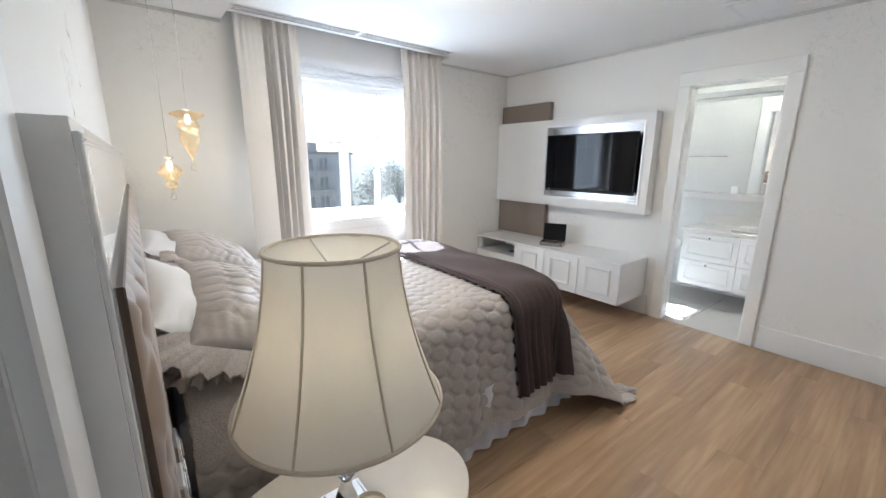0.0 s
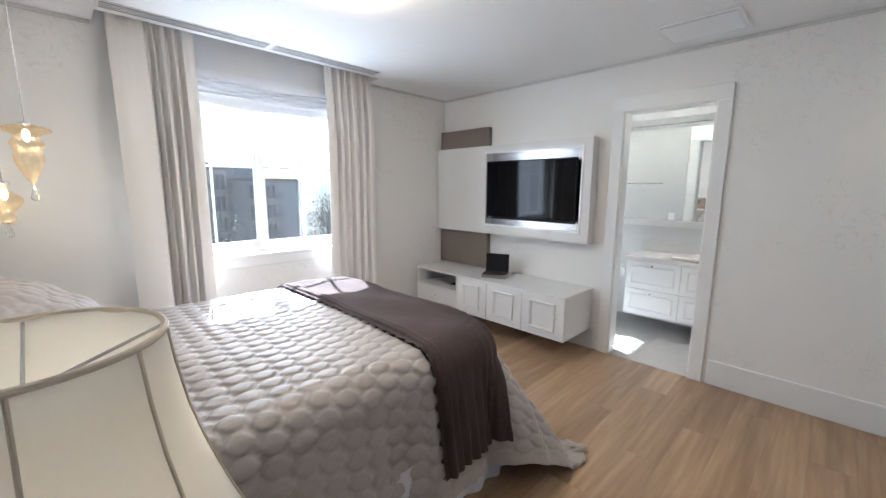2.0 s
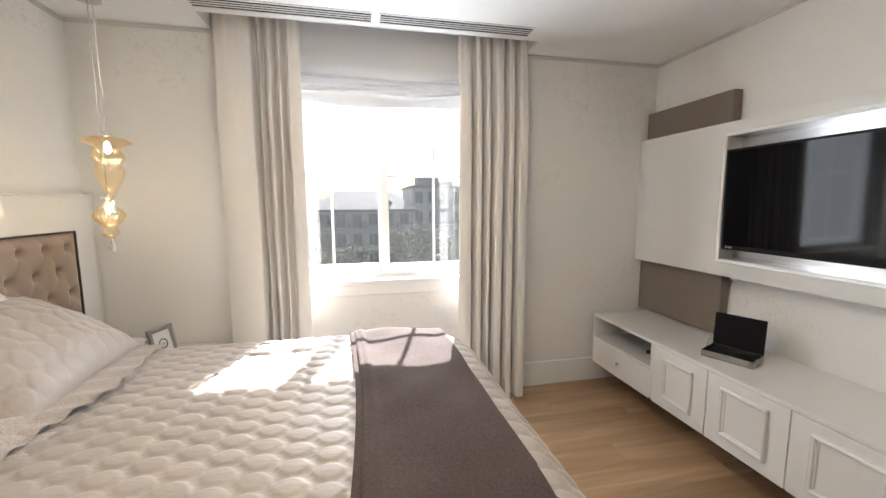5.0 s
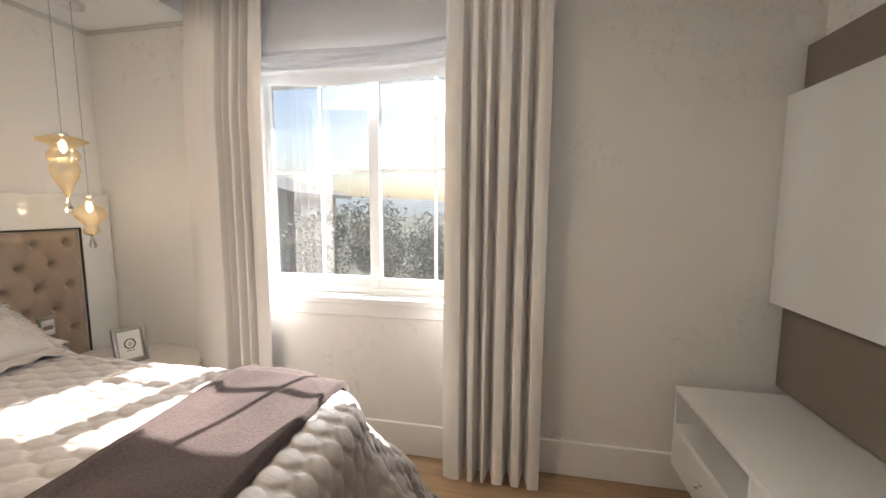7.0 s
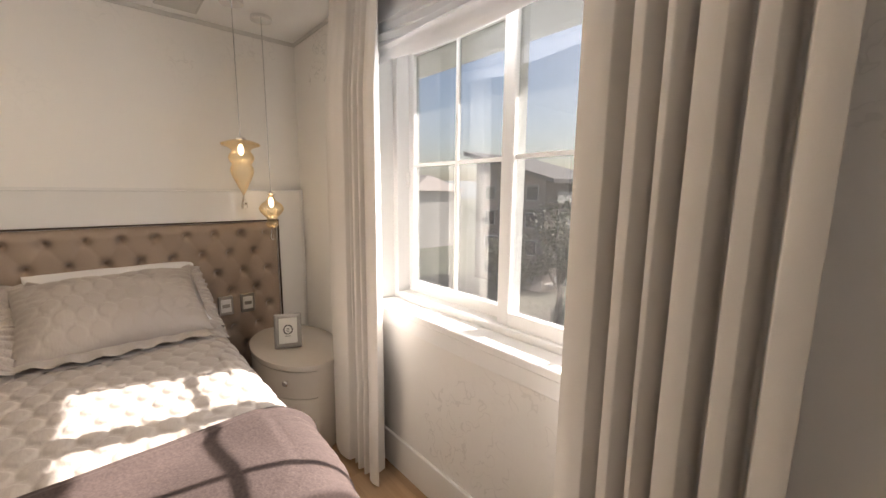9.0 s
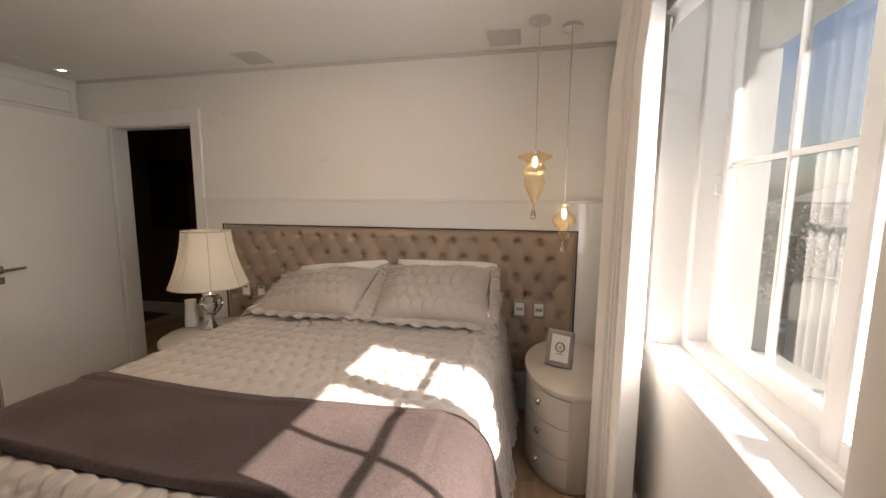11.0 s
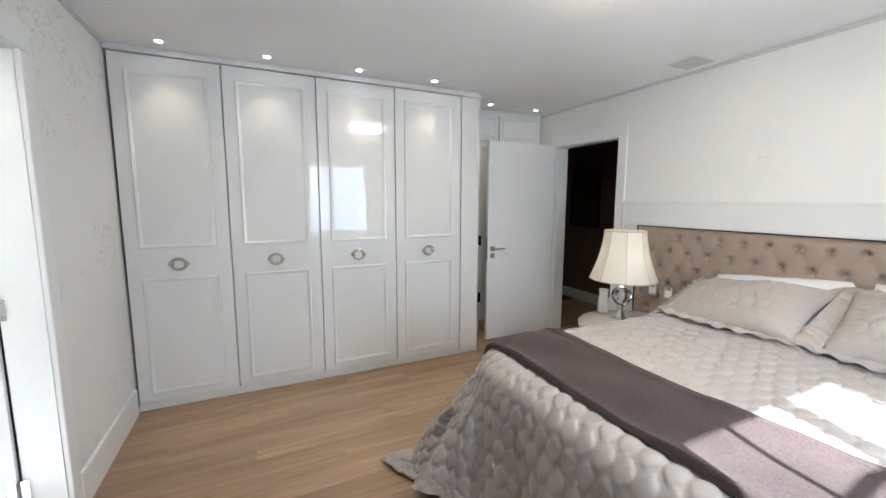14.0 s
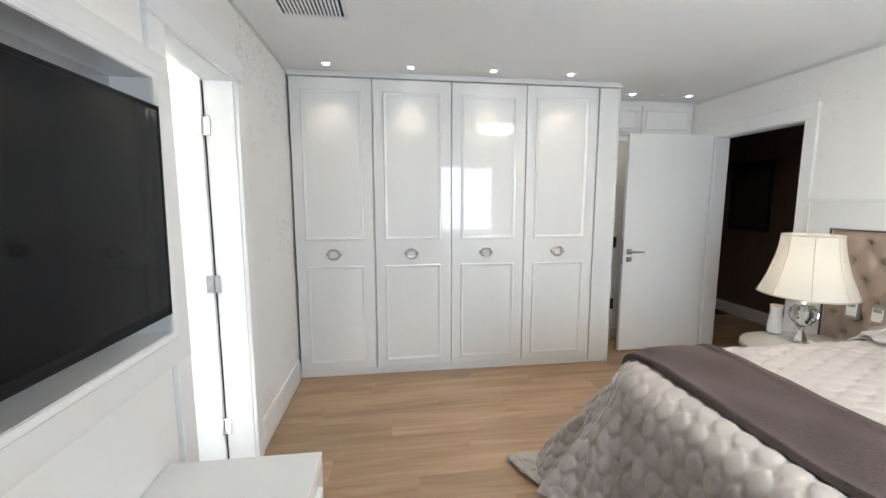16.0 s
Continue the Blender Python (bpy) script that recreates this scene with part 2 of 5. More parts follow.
STEEL = plain("satin_nickel", (0.42, 0.40, 0.38), 0.28, 1, 50, 0.04, 0.05, 0.0003)
DARKMETAL = plain("dark_bronze_trim", (0.10, 0.075, 0.06), 0.35, 0.8, 50, 0.04, 0.0)
CURTAIN = cloth("linen_curtain", (0.80, 0.775, 0.745), 0.02, 260, 0.85, 0.15, 0.02, 0.0004)
SHEER = cloth("sheer_blind", (0.78, 0.78, 0.79), 0.16, 500, 0.8, 0.1, 0.03, 0.0004)
QUILT = cloth("satin_quilt", (0.39, 0.352, 0.325), 0.0, 500, 0.45, 0.3, 0.05, 0.0005)
SHAM = cloth("satin_sham", (0.41, 0.37, 0.34), 0.0, 500, 0.45, 0.3, 0.04, 0.0005)
for satin in (QUILT, SHAM):
    # puckers along the stitching
    nt = satin.node_tree
    bump(nt, nt.nodes["Principled BSDF"], texture(nt, "Noise", 55, (1, 2.2, 1), 3).outputs["Fac"], 0.3, 0.004)
LINEN = cloth("white_cotton", (0.78, 0.78, 0.79), 0.0, 500, 0.8, 0.15, 0.03, 0.0005)
SKIRT = cloth("bed_skirt_cotton", (0.70, 0.70, 0.74), 0.1, 500, 0.85, 0.1, 0.03, 0.0005)
LACE = lace_cloth("lace", (0.46, 0.415, 0.385))
PLUSH = cloth("plum_brown_plush", (0.066, 0.049, 0.046), 0.0, 140, 0.95, 0.12, 0.4, 0.004)
PLUSH.node_tree.nodes["Principled BSDF"].inputs["Sheen Tint"].default_value = (1.0, 0.82, 0.78, 1)
PLUSH.node_tree.nodes["Principled BSDF"].inputs["Specular IOR Level"].default_value = 0.15
TUFT = cloth("taupe_velvet", (0.33, 0.252, 0.197), 0.0, 300, 0.55, 0.55, 0.05, 0.0005)
SHADE = cloth("silk_shade", (0.82, 0.80, 0.76), 0.5, 300, 0.8, 0.1, 0.03, 0.0004, (0.93, 0.90, 0.85))
PIPING = plain("shade_piping", (0.62, 0.55, 0.45), 0.7, 0, 200, 0.05, 0.2, 0.0004)
CRYSTAL = glassy("crystal", (0.97, 0.97, 0.97), 0.0, 1.5)
AMBER = pane_glass("amber_glass", (0.993, 0.968, 0.91), 0.06, 1.7, 0.0, (1.0, 0.86, 0.62), 0.06)
# grey tint put in to dim the bright view outside; last value adds haze
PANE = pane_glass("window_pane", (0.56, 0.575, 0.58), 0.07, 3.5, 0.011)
CERAMIC = plain("white_ceramic", (0.80, 0.78, 0.76), 0.25, 0, 40, 0.02, 0.03, 0.0004, 0.2)
PAPER = plain("paper", (0.82, 0.82, 0.80), 0.7, 0, 200, 0.02, 0.1, 0.0003)
INK = plain("ink", (0.03, 0.03, 0.04), 0.6)
BULB = glow("lamp_glow", (1.0, 0.80, 0.5), 1.2)
PLAFON = glow("opal_glass", (1.0, 0.80, 0.55), CEIL_GLOW)
COVE = glow("cove_glow", (1.0, 0.86, 0.66), 6.5)
SPOTGLOW = glow("spot_glow", (1.0, 0.9, 0.75), 1.6)
GRILLE = plain("ceiling_grille_paint", (0.62, 0.62, 0.60), 0.6, 0, 80, 0.03, 0.1, 0.0005)
SLOT = plain("slot_black", (0.01, 0.01, 0.01), 0.8)
MIRROR = plain("mirror_silver", (0.86, 0.88, 0.88), 0.0, 1, 10, 0.0, 0.0)
BATHTILE = plain("grey_porcelain", (0.46, 0.455, 0.44), 0.35, 0, 14, 0.07, 0.05, 0.0006)
BATHWALL = plain("white_wall_tile", (0.78, 0.79, 0.79), 0.22, 0, 30, 0.02, 0.02, 0.0004)
BATHGREY = plain("grey_bath_paint", (0.55, 0.56, 0.56), 0.6, 0, 60, 0.03, 0.08, 0.0005)
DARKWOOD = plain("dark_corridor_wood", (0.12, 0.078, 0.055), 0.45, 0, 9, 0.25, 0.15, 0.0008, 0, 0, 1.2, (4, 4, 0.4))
PICTURE = plain("dark_canvas", (0.03, 0.022, 0.018), 0.6, 0, 5, 0.5, 0.1, 0.0006)
RENDER1 = plain("grey_render", (0.40, 0.375, 0.345), 0.9, 0, 1.2, 0.08, 0.2, 0.01, blotch=0.15)
RENDER2 = plain("pale_render", (0.50, 0.475, 0.45), 0.9, 0, 1.2, 0.08, 0.2, 0.01, blotch=0.15)
BROWNWALL = plain("brown_facade", (0.30, 0.25, 0.225), 0.9, 0, 1.2, 0.1, 0.2, 0.01, blotch=0.15)
ROOFTILE = plain("faded_clay_roof", (0.42, 0.36, 0.33), 0.9, 0, 3, 0.15, 0.4, 0.03, blotch=0.2)
DARKROOF = plain("dark_roof_edge", (0.13, 0.12, 0.12), 0.8, 0, 3, 0.1, 0.2, 0.01)
FARGLASS = plain("dark_far_glass", (0.05, 0.06, 0.075), 0.12, 0, 1, 0.2, 0.0)
FARFRAME = plain("far_window_frame", (0.62, 0.62, 0.62), 0.6, 0, 3, 0.04, 0.0)
RAILING = plain("far_railing", (0.10, 0.10, 0.11), 0.6, 0, 3, 0.05, 0.0)
GROUND = plain("grass_ground", (0.11, 0.115, 0.08), 0.95, 0, 0.6, 0.25, 0.3, 0.05, blotch=0.03)
# haze of distance is mixed into this blue-grey base colour
HILL = plain("hazy_wooded_hill", (0.20, 0.235, 0.25), 1.0, 0, 0.06, 0.22, 0.5, 1.0, blotch=0.008)
LEAVES = leafy("tree_leaves", (0.06, 0.075, 0.04), (0.18, 0.195, 0.115))
BARK = plain("bark", (0.09, 0.07, 0.055), 0.95, 0, 6, 0.2, 0.4, 0.02)
OUTER = plain("outer_white_render", (0.74, 0.74, 0.74), 0.85, 0, 20, 0.03, 0.2, 0.002)


# ---------- mesh helpers ----------
class Geo:
    """Vertices and faces that grow into one mesh."""

    def __init__(self):
        self.v, self.f = [], []

    def add(self, verts, faces, m=None):
        n = len(self.v)
        self.v += [tuple(m @ Vector(p)) for p in verts] if m else [tuple(p) for p in verts]
        self.f += [tuple(n + i for i in face) for face in faces]
        return self

    def box(self, x0, x1, y0, y1, z0, z1, b=0.0, m=None):
        lo, hi = (min(x0, x1), min(y0, y1), min(z0, z1)), (max(x0, x1), max(y0, y1), max(z0, z1))
        b = min(b, 0.45 * min(h - l for l, h in zip(lo, hi)))
        if b <= 0:
            vs = [((lo, hi)[i][0], (lo, hi)[j][1], (lo, hi)[k][2]) for i in (0, 1) for j in (0, 1) for k in (0, 1)]
            return self.add(vs, [(0, 1, 3, 2), (4, 6, 7, 5), (0, 4, 5, 1), (2, 3, 7, 6), (0, 2, 6, 4), (1, 5, 7, 3)], m)
        vs, ix = [], {}
        for i in (0, 1):
            for j in (0, 1):
                for k in (0, 1):
                    c = ((lo, hi)[i][0], (lo, hi)[j][1], (lo, hi)[k][2])
                    s = (1 - 2 * i, 1 - 2 * j, 1 - 2 * k)
                    for a in range(3):
                        p = [c[q] + (0 if q == a else s[q] * b) for q in range(3)]
                        ix[i, j, k, a] = len(vs)
                        vs.append(p)
        fs = []
        for a in range(3):
            o = [q for q in range(3) if q != a]
            for s in (0, 1):
                quad = []
                for u, w in ((0, 0), (1, 0), (1, 1), (0, 1)):
                    key = [0, 0, 0]
                    key[a], key[o[0]], key[o[1]] = s, u, w
                    quad.append(ix[key[0], key[1], key[2], a])
                fs.append(tuple(quad))
            for u in (0, 1):
                for w in (0, 1):
                    e = []
                    for s in (0, 1):
                        key = [0, 0, 0]
                        key[a], key[o[0]], key[o[1]] = s, u, w
                        e.append((ix[(*key, o[0])], ix[(*key, o[1])]))
                    fs.append((e[0][0], e[0][1], e[1][1], e[1][0]))
        for i in (0, 1):
            for j in (0, 1):
                for k in (0, 1):
                    fs.append((ix[i, j, k, 0], ix[i, j, k, 1], ix[i, j, k, 2]))
        return self.add(vs, fs, m)

    def border(self, x0, x1, z0, z1, w, d, m=None, y=0.0):
        """A mitred rectangular moulding in the xz plane, standing d out of it towards -y."""
        prof = [(0, 0), (0.0, 0.75 * d), (0.2 * w, d), (0.55 * w, 0.85 * d), (0.75 * w, 0.45 * d), (w, 0.35 * d), (w, 0)]
        vs = []
        for o, h in prof:
            vs += [(x0 + o, y - h, z0 + o), (x1 - o, y - h, z0 + o), (x1 - o, y - h, z1 - o), (x0 + o, y - h, z1 - o)]
        fs = [(4 * i + k, 4 * i + (k + 1) % 4, 4 * i + 4 + (k + 1) % 4, 4 * i + 4 + k) for i in range(len(prof) - 1) for k in range(4)]
        return self.add(vs, fs, m)

    def ring(self, x0, x1, y0, y1, z0, z1, ya, yb, za, zb):
        """A board of thickness x0 to x1 with a rectangular hole ya, yb, za, zb through it."""
        vs = []
        for x, e in ((x1, 0), (x0, 0), (x0, 1), (x1, 1)):
            a, b, c, d = ((y0, y1, z0, z1), (ya, yb, za, zb))[e]
            vs += [(x, a, c), (x, b, c), (x, b, d), (x, a, d)]
        return self.add(vs, [(4 * i + k, 4 * i + (k + 1) % 4, 4 * ((i + 1) % 4) + (k + 1) % 4, 4 * ((i + 1) % 4) + k) for i in range(4) for k in range(4)])

    def lathe(self, prof, seg=32, m=None, sx=1.0, sy=1.0, caps=True):
        """prof: rows of radius and height."""
        vs = [(sx * r * math.cos(2 * math.pi * k / seg), sy * r * math.sin(2 * math.pi * k / seg), z) for r, z in prof for k in range(seg)]
        fs = [(i * seg + k, i * seg + (k + 1) % seg, (i + 1) * seg + (k + 1) % seg, (i + 1) * seg + k) for i in range(len(prof) - 1) for k in range(seg)]
        if caps:
            fs += [tuple(range(seg - 1, -1, -1)), tuple((len(prof) - 1) * seg + k for k in range(seg))]
        return self.add(vs, fs, m)

    def tube(self, pts, r, seg=8, closed=False, m=None):
        pts = [Vector(p) for p in pts]
        n, vs = len(pts), []
        for i, p in enumerate(pts):
            a = pts[(i - 1) % n] if closed or i else p
            c = pts[(i + 1) % n] if closed or i < n - 1 else p
            d = (c - a).normalized()
            u = d.cross(Vector((0, 0, 1)) if abs(d.z) < 0.9 else Vector((1, 0, 0))).normalized()
            w = d.cross(u)
            rr = r[i] if isinstance(r, (list, tuple)) else r
            vs += [p + rr * (math.cos(2 * math.pi * k / seg) * u + math.sin(2 * math.pi * k / seg) * w) for k in range(seg)]
        last = n if closed else n - 1
        fs = [(i * seg + k, i * seg + (k + 1) % seg, ((i + 1) % n) * seg + (k + 1) % seg, ((i + 1) % n) * seg + k) for i in range(last) for k in range(seg)]
        if not closed:
            fs += [tuple(range(seg - 1, -1, -1)), tuple((n - 1) * seg + k for k in range(seg))]
        return self.add(vs, fs, m)

    def sheet(self, P, flip=False, wrap=False):
        """P: an array rows x columns x 3."""
        a, b = P.shape[:2]
        fs = []
        for i in range(a - 1):
            for j in range(b if wrap else b - 1):
                q = (i * b + j, i * b + (j + 1) % b, (i + 1) * b + (j + 1) % b, (i + 1) * b + j)
                fs.append(q[::-1] if flip else q)
        return self.add(P.reshape(-1, 3).tolist(), fs)

    def mesh(self, name, material, angle=35):
        me = bpy.data.meshes.new(name)
        me.from_pydata(self.v, [], self.f)
        me.materials.append(material)
        me.validate()
        bm = bmesh.new()
        bm.from_mesh(me)
        bmesh.ops.recalc_face_normals(bm, faces=bm.faces)
        bm.to_mesh(me)
        bm.free()
        me.shade_smooth()
        me.set_sharp_from_angle(angle=radians(angle))
        return me


BASES = {}


def thing(name, place, label, category, group="", kind=""):
    """An Empty at a thing's base."""
    ob = tagged(new(name), label, category, group, kind)
    ob.empty_display_size = 0.1
    ob.location = place
    BASES[ob.name] = Vector(place)
    return ob


def part(name, geo, material, parent, label="", angle=35):
    """One mesh object under a thing or a part; geo is in world places."""
    ob = new(name, geo.mesh(name, material, angle))
    ob.parent = parent
    if parent.name in BASES:
        ob.matrix_parent_inverse = Matrix.Translation(-BASES[parent.name])
    if label:
        tagged(ob, label)
    return ob


def solid(name, geo, material, label, category="", group="", kind="", angle=35):
    """A thing that is one mesh."""
    return tagged(new(name, geo.mesh(name, material, angle)), label, category, group, kind)


def built(name, geo, material, label):
    return solid(name, geo, material, label, kind="structure")

# ---------- the setting ----------
X0, X1, YW, H = 1.44, 5.34, 4.84, 2.49      # headboard wall, media wall, window wall, ceiling
WIN = (2.44, 4.02, 0.90, 2.30)               # window opening: x from, x to, z from, z to
YS = 0.40                                    # wall behind the wardrobe

g = Geo()
g.box(0.0, X1 + 0.12, -1.6, 5.15, -0.20, -0.012)
base_floor = built("floor", g, GAP, "honey oak laminate floor of long planks")
POCKET = 2.60
g = Geo().box(-0.02, 6.9, -1.6, 4.615, H, H + 0.15).box(-0.02, 2.20, 4.615, 5.15, H, H + 0.15).box(4.23, 6.9, 4.615, 5.15, H, H + 0.15)
g.box(2.20, 4.23, 4.615, 5.15, POCKET, H + 0.15)
built("ceiling", g, CEILING, "plain white painted plaster ceiling")

g = Geo()
g.box(X0, X1, YW, 5.15, 0, WIN[2]).box(X0, X1, YW, 5.15, WIN[3], H).box(2.20, 4.23, YW, 5.15, H, POCKET)
g.box(X0 - 0.12, WIN[0], YW, 5.15, WIN[2], WIN[3]).box(WIN[1], X1 + 0.12, YW, 5.15, WIN[2], WIN[3])
built("wall_north", g, WALL, "pale greige embossed wallpaper wall round the window")
D1 = (0.80, 1.645, 2.105)                    # doorway in the headboard wall
g = Geo()
g.box(X0 - 0.12, X0, YS, D1[0], 0, H).box(X0 - 0.12, X0, D1[0], D1[1], D1[2], H).box(X0 - 0.12, X0, D1[1], YW, 0, H)
built("wall_west", g, WALL, "pale greige embossed wallpaper wall behind the headboard")
D2 = (2.085, 2.745, 2.105)                   # doorway to the bathroom
g = Geo()
g.box(X1, X1 + 0.12, YS, D2[0], 0, H).box(X1, X1 + 0.12, D2[0], D2[1], D2[2], H).box(X1, X1 + 0.12, D2[1], YW, 0, H)
built("wall_east", g, WALL, "pale embossed wallpaper wall behind the television")
built("wall_south", Geo().box(X0 - 0.12, X1 + 0.12, YS - 0.15, YS, 0, H), WALL, "pale wall behind the wardrobe")
built("eave", Geo().box(-3, 9, 5.15, 5.60, 2.31, 2.55, 0.01), OUTER, "white rendered eave over the window")
built("outer_wall", Geo().box(-3, X0 - 0.12, 4.95, 5.15, -3, 2.6).box(-3, 1.69, 5.152, 5.62, -3, 2.305).box(X0 - 0.12, X1 + 0.12, 4.95, 5.148, -3, -0.2), OUTER, "white rendered outer wall")

# shadow joint, as grey strips coloured like a shaded recess, and baseboards
g = Geo().box(X1 - 0.012, X1 - 0.001, 1.05, YW - 0.001, H - 0.022, H - 0.002)
g.box(X0 + 0.001, X0 + 0.010, 0.51, YW - 0.001, H - 0.026, H - 0.002)
g.box(X0 + 0.010, 2.19, YW - 0.010, YW - 0.001, H - 0.024, H - 0.002).box(4.24, X1 - 0.012, YW - 0.010, YW - 0.001, H - 0.024, H - 0.002)
built("trim", g, GRILLE, "narrow grey strip painted as the shaded joint under the ceiling")
BB = 0.19
g = Geo()
g.box(X1 - 0.016, X1, 1.05, 1.98, 0, BB, 0.004).box(X1 - 0.016, X1, 2.87, YW, 0, BB, 0.004)
g.box(X0 + 0.05, X1 - 0.016, YW - 0.016, YW, 0, BB, 0.004)
built("baseboard", g, TRIM, "tall white painted baseboard")


def casing(name, x, side, y0, y1, top, label, depth=0.12, w=0.10):
    """Jamb lining and flat architraves of a doorway in a wall x = const; side: -1 or 1 towards the bedroom."""
    g = Geo()
    for ya, yb in ((y0, y0 + 0.02), (y1 - 0.02, y1)):
        g.box(x + side * 0.003, x - side * (depth + 0.003), ya, yb, 0, top)
    g.box(x + side * 0.003, x - side * (depth + 0.003), y0 + 0.02, y1 - 0.02, top - 0.02, top)
    for face, s in ((x, side), (x - side * depth, -side)):
        for ya, yb in ((y0 - w + 0.02, y0 + 0.012), (y1 - 0.012, y1 + w - 0.02)):
            g.box(face, face + s * 0.022, ya, yb, 0, top - 0.012, 0.004)
        g.box(face, face + s * 0.024, y0 - w + 0.02, y1 + w - 0.02, top - 0.012, top + w, 0.004)
    return built(name, g, TRIM, label)


casing("door_frame_1", X0, 1, D1[0], D1[1], D1[2], "white painted casing round the bedroom doorway")
casing("door_frame_2", X1, -1, D2[0], D2[1], D2[2], "white painted casing round the bathroom doorway")


def hinge(parent, x, y, z, face_y=1):
    g = Geo().tube([(x, y, z - 0.045), (x, y, z + 0.045)], 0.007, 10)
    g.box(x - 0.035, x + 0.035, y - face_y * 0.004, y - face_y * 0.001, z - 0.045, z + 0.045)
    for sx in (-0.022, 0.022):
        for sz in (-0.028, 0.028):
            g.lathe([(0.004, 0), (0.004, 0.0025)], 10, pose(x + sx, y, z + sz, -90, 0, 0))
    part("hinge", g, SILVER, parent, "steel butt hinge")


def lever(parent, x, y, z, face, way):
    """Square-rose lever handle with its keyhole plate."""
    g = Geo().box(x - 0.026, x + 0.026, y, y + face * 0.009, z - 0.026, z + 0.026, 0.002)
    g.tube([(x, y, z), (x, y + face * 0.05, z)], 0.009, 12)
    g.box(x - 0.009, x + way * 0.125, y + face * 0.041, y + face * 0.056, z - 0.009, z + 0.009, 0.003)
    part("handle", g, STEEL, parent, "satin nickel lever handle")
    g = Geo().box(x - 0.026, x + 0.026, y, y + face * 0.009, z - 0.098, z - 0.05, 0.002)
    g.lathe([(0.007, 0), (0.007, 0.003)], 12, pose(x, y + face * 0.009, z - 0.074, -90 * face, 0, 0))
    part("keyhole", g, STEEL, parent, "satin nickel keyhole plate")


d1 = thing("door_1", (1.47, 0.80, 0), "open white lacquered bedroom door with lever handle", "door", kind="structure")
part("leaf", Geo().box(1.475, 2.345, 0.780, 0.815, 0.012, 2.112, 0.002), LEAF, d1)
lever(d1, 2.285, 0.815, 1.00, 1, -1)
lever(d1, 2.285, 0.780, 1.00, -1, -1)
part("lock_edge", Geo().box(2.3445, 2.347, 0.787, 0.808, 0.88, 1.12), STEEL, d1, "steel lock strip")
d2 = thing("door_2", (5.47, 2.06, 0), "open white bathroom door on steel hinges", "door", kind="structure")
part("leaf", Geo().box(5.491, 6.125, 2.076, 2.112, 0.012, 2.085, 0.002), LEAF, d2)
# black strip filling the hinge gap, in place of the darkness inside it
part("gap_shade", Geo().box(5.4835, 5.4905, 2.070, 2.092, 0.012, 2.085), BLACK, d2, "black strip painted as the shade in the hinge gap")
for hz in (0.25, 1.05, 1.86):
    hinge(d2, 5.487, 2.118, hz, 1)
lever(d2, 6.055, 2.112, 1.0, 1, -1)

# window
w1 = thing("window_1", (3.23, 5.0, WIN[2]), "white two-leaf sliding window with glazing bars", "window", kind="structure")
a, b_, c, d = WIN
g = Geo()
g.box(a, a + 0.05, 4.965, 5.10, c, d, 0.004).box(b_ - 0.05, b_, 4.965, 5.10, c, d, 0.004)
g.box(a + 0.05, b_ - 0.05, 4.965, 5.10, c, c + 0.035, 0.004).box(a + 0.05, b_ - 0.05, 4.965, 5.10, d - 0.05, d, 0.004)
part("window_frame", g, TRIM, w1)
for x0, x1, y0 in ((2.465, 3.245, 5.045), (3.195, 3.995, 4.99)):
    z0, z1, s = c + 0.03, d - 0.04, 0.062
    g = Geo()
    g.box(x0, x0 + s, y0, y0 + 0.045, z0, z1, 0.005).box(x1 - s, x1, y0, y0 + 0.045, z0, z1, 0.005)
    g.box(x0 + s, x1 - s, y0, y0 + 0.045, z0, z0 + s, 0.005).box(x0 + s, x1 - s, y0, y0 + 0.045, z1 - s, z1, 0.005)
    sash = part("sash", g, TRIM, w1)
    xm, zm = (x0 + x1) / 2, 1.635
    g = Geo().box(xm - 0.009, xm + 0.009, y0 + 0.012, y0 + 0.034, z0 + s, z1 - s, 0.003)
    g.box(x0 + s, xm - 0.009, y0 + 0.012, y0 + 0.034, zm - 0.009, zm + 0.009, 0.003).box(xm + 0.009, x1 - s, y0 + 0.012, y0 + 0.034, zm - 0.009, zm + 0.009, 0.003)
    part("glazing_bar", g, TRIM, sash)
    p = part("pane", Geo().box(x0 + s - 0.01, x1 - s + 0.01, y0 + 0.021, y0 + 0.025, z0 + s - 0.01, z1 - s + 0.01), PANE, sash, "glass pane with a dimming grey tint and added haze")
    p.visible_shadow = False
part("latch", Geo().box(2.475, 2.50, 5.025, 5.045, 1.52, 1.60, 0.004).box(2.482, 2.492, 5.01, 5.027, 1.54, 1.58, 0.002), TRIM, w1)
part("window_sill", Geo().box(a - 0.03, b_ + 0.03, 4.830, 4.965, c - 0.03, c + 0.004, 0.004).box(a - 0.01, b_ + 0.01, 4.833, 4.84, c - 0.10, c - 0.03, 0.003), TRIM, w1)
g = Geo().box(a + 0.002, a + 0.014, 4.835, 4.965, c, d).box(b_ - 0.014, b_ - 0.002, 4.835, 4.965, c, d).box(a, b_, 4.835, 4.965, d - 0.012, d - 0.001)
part("reveal", g, TRIM, w1)


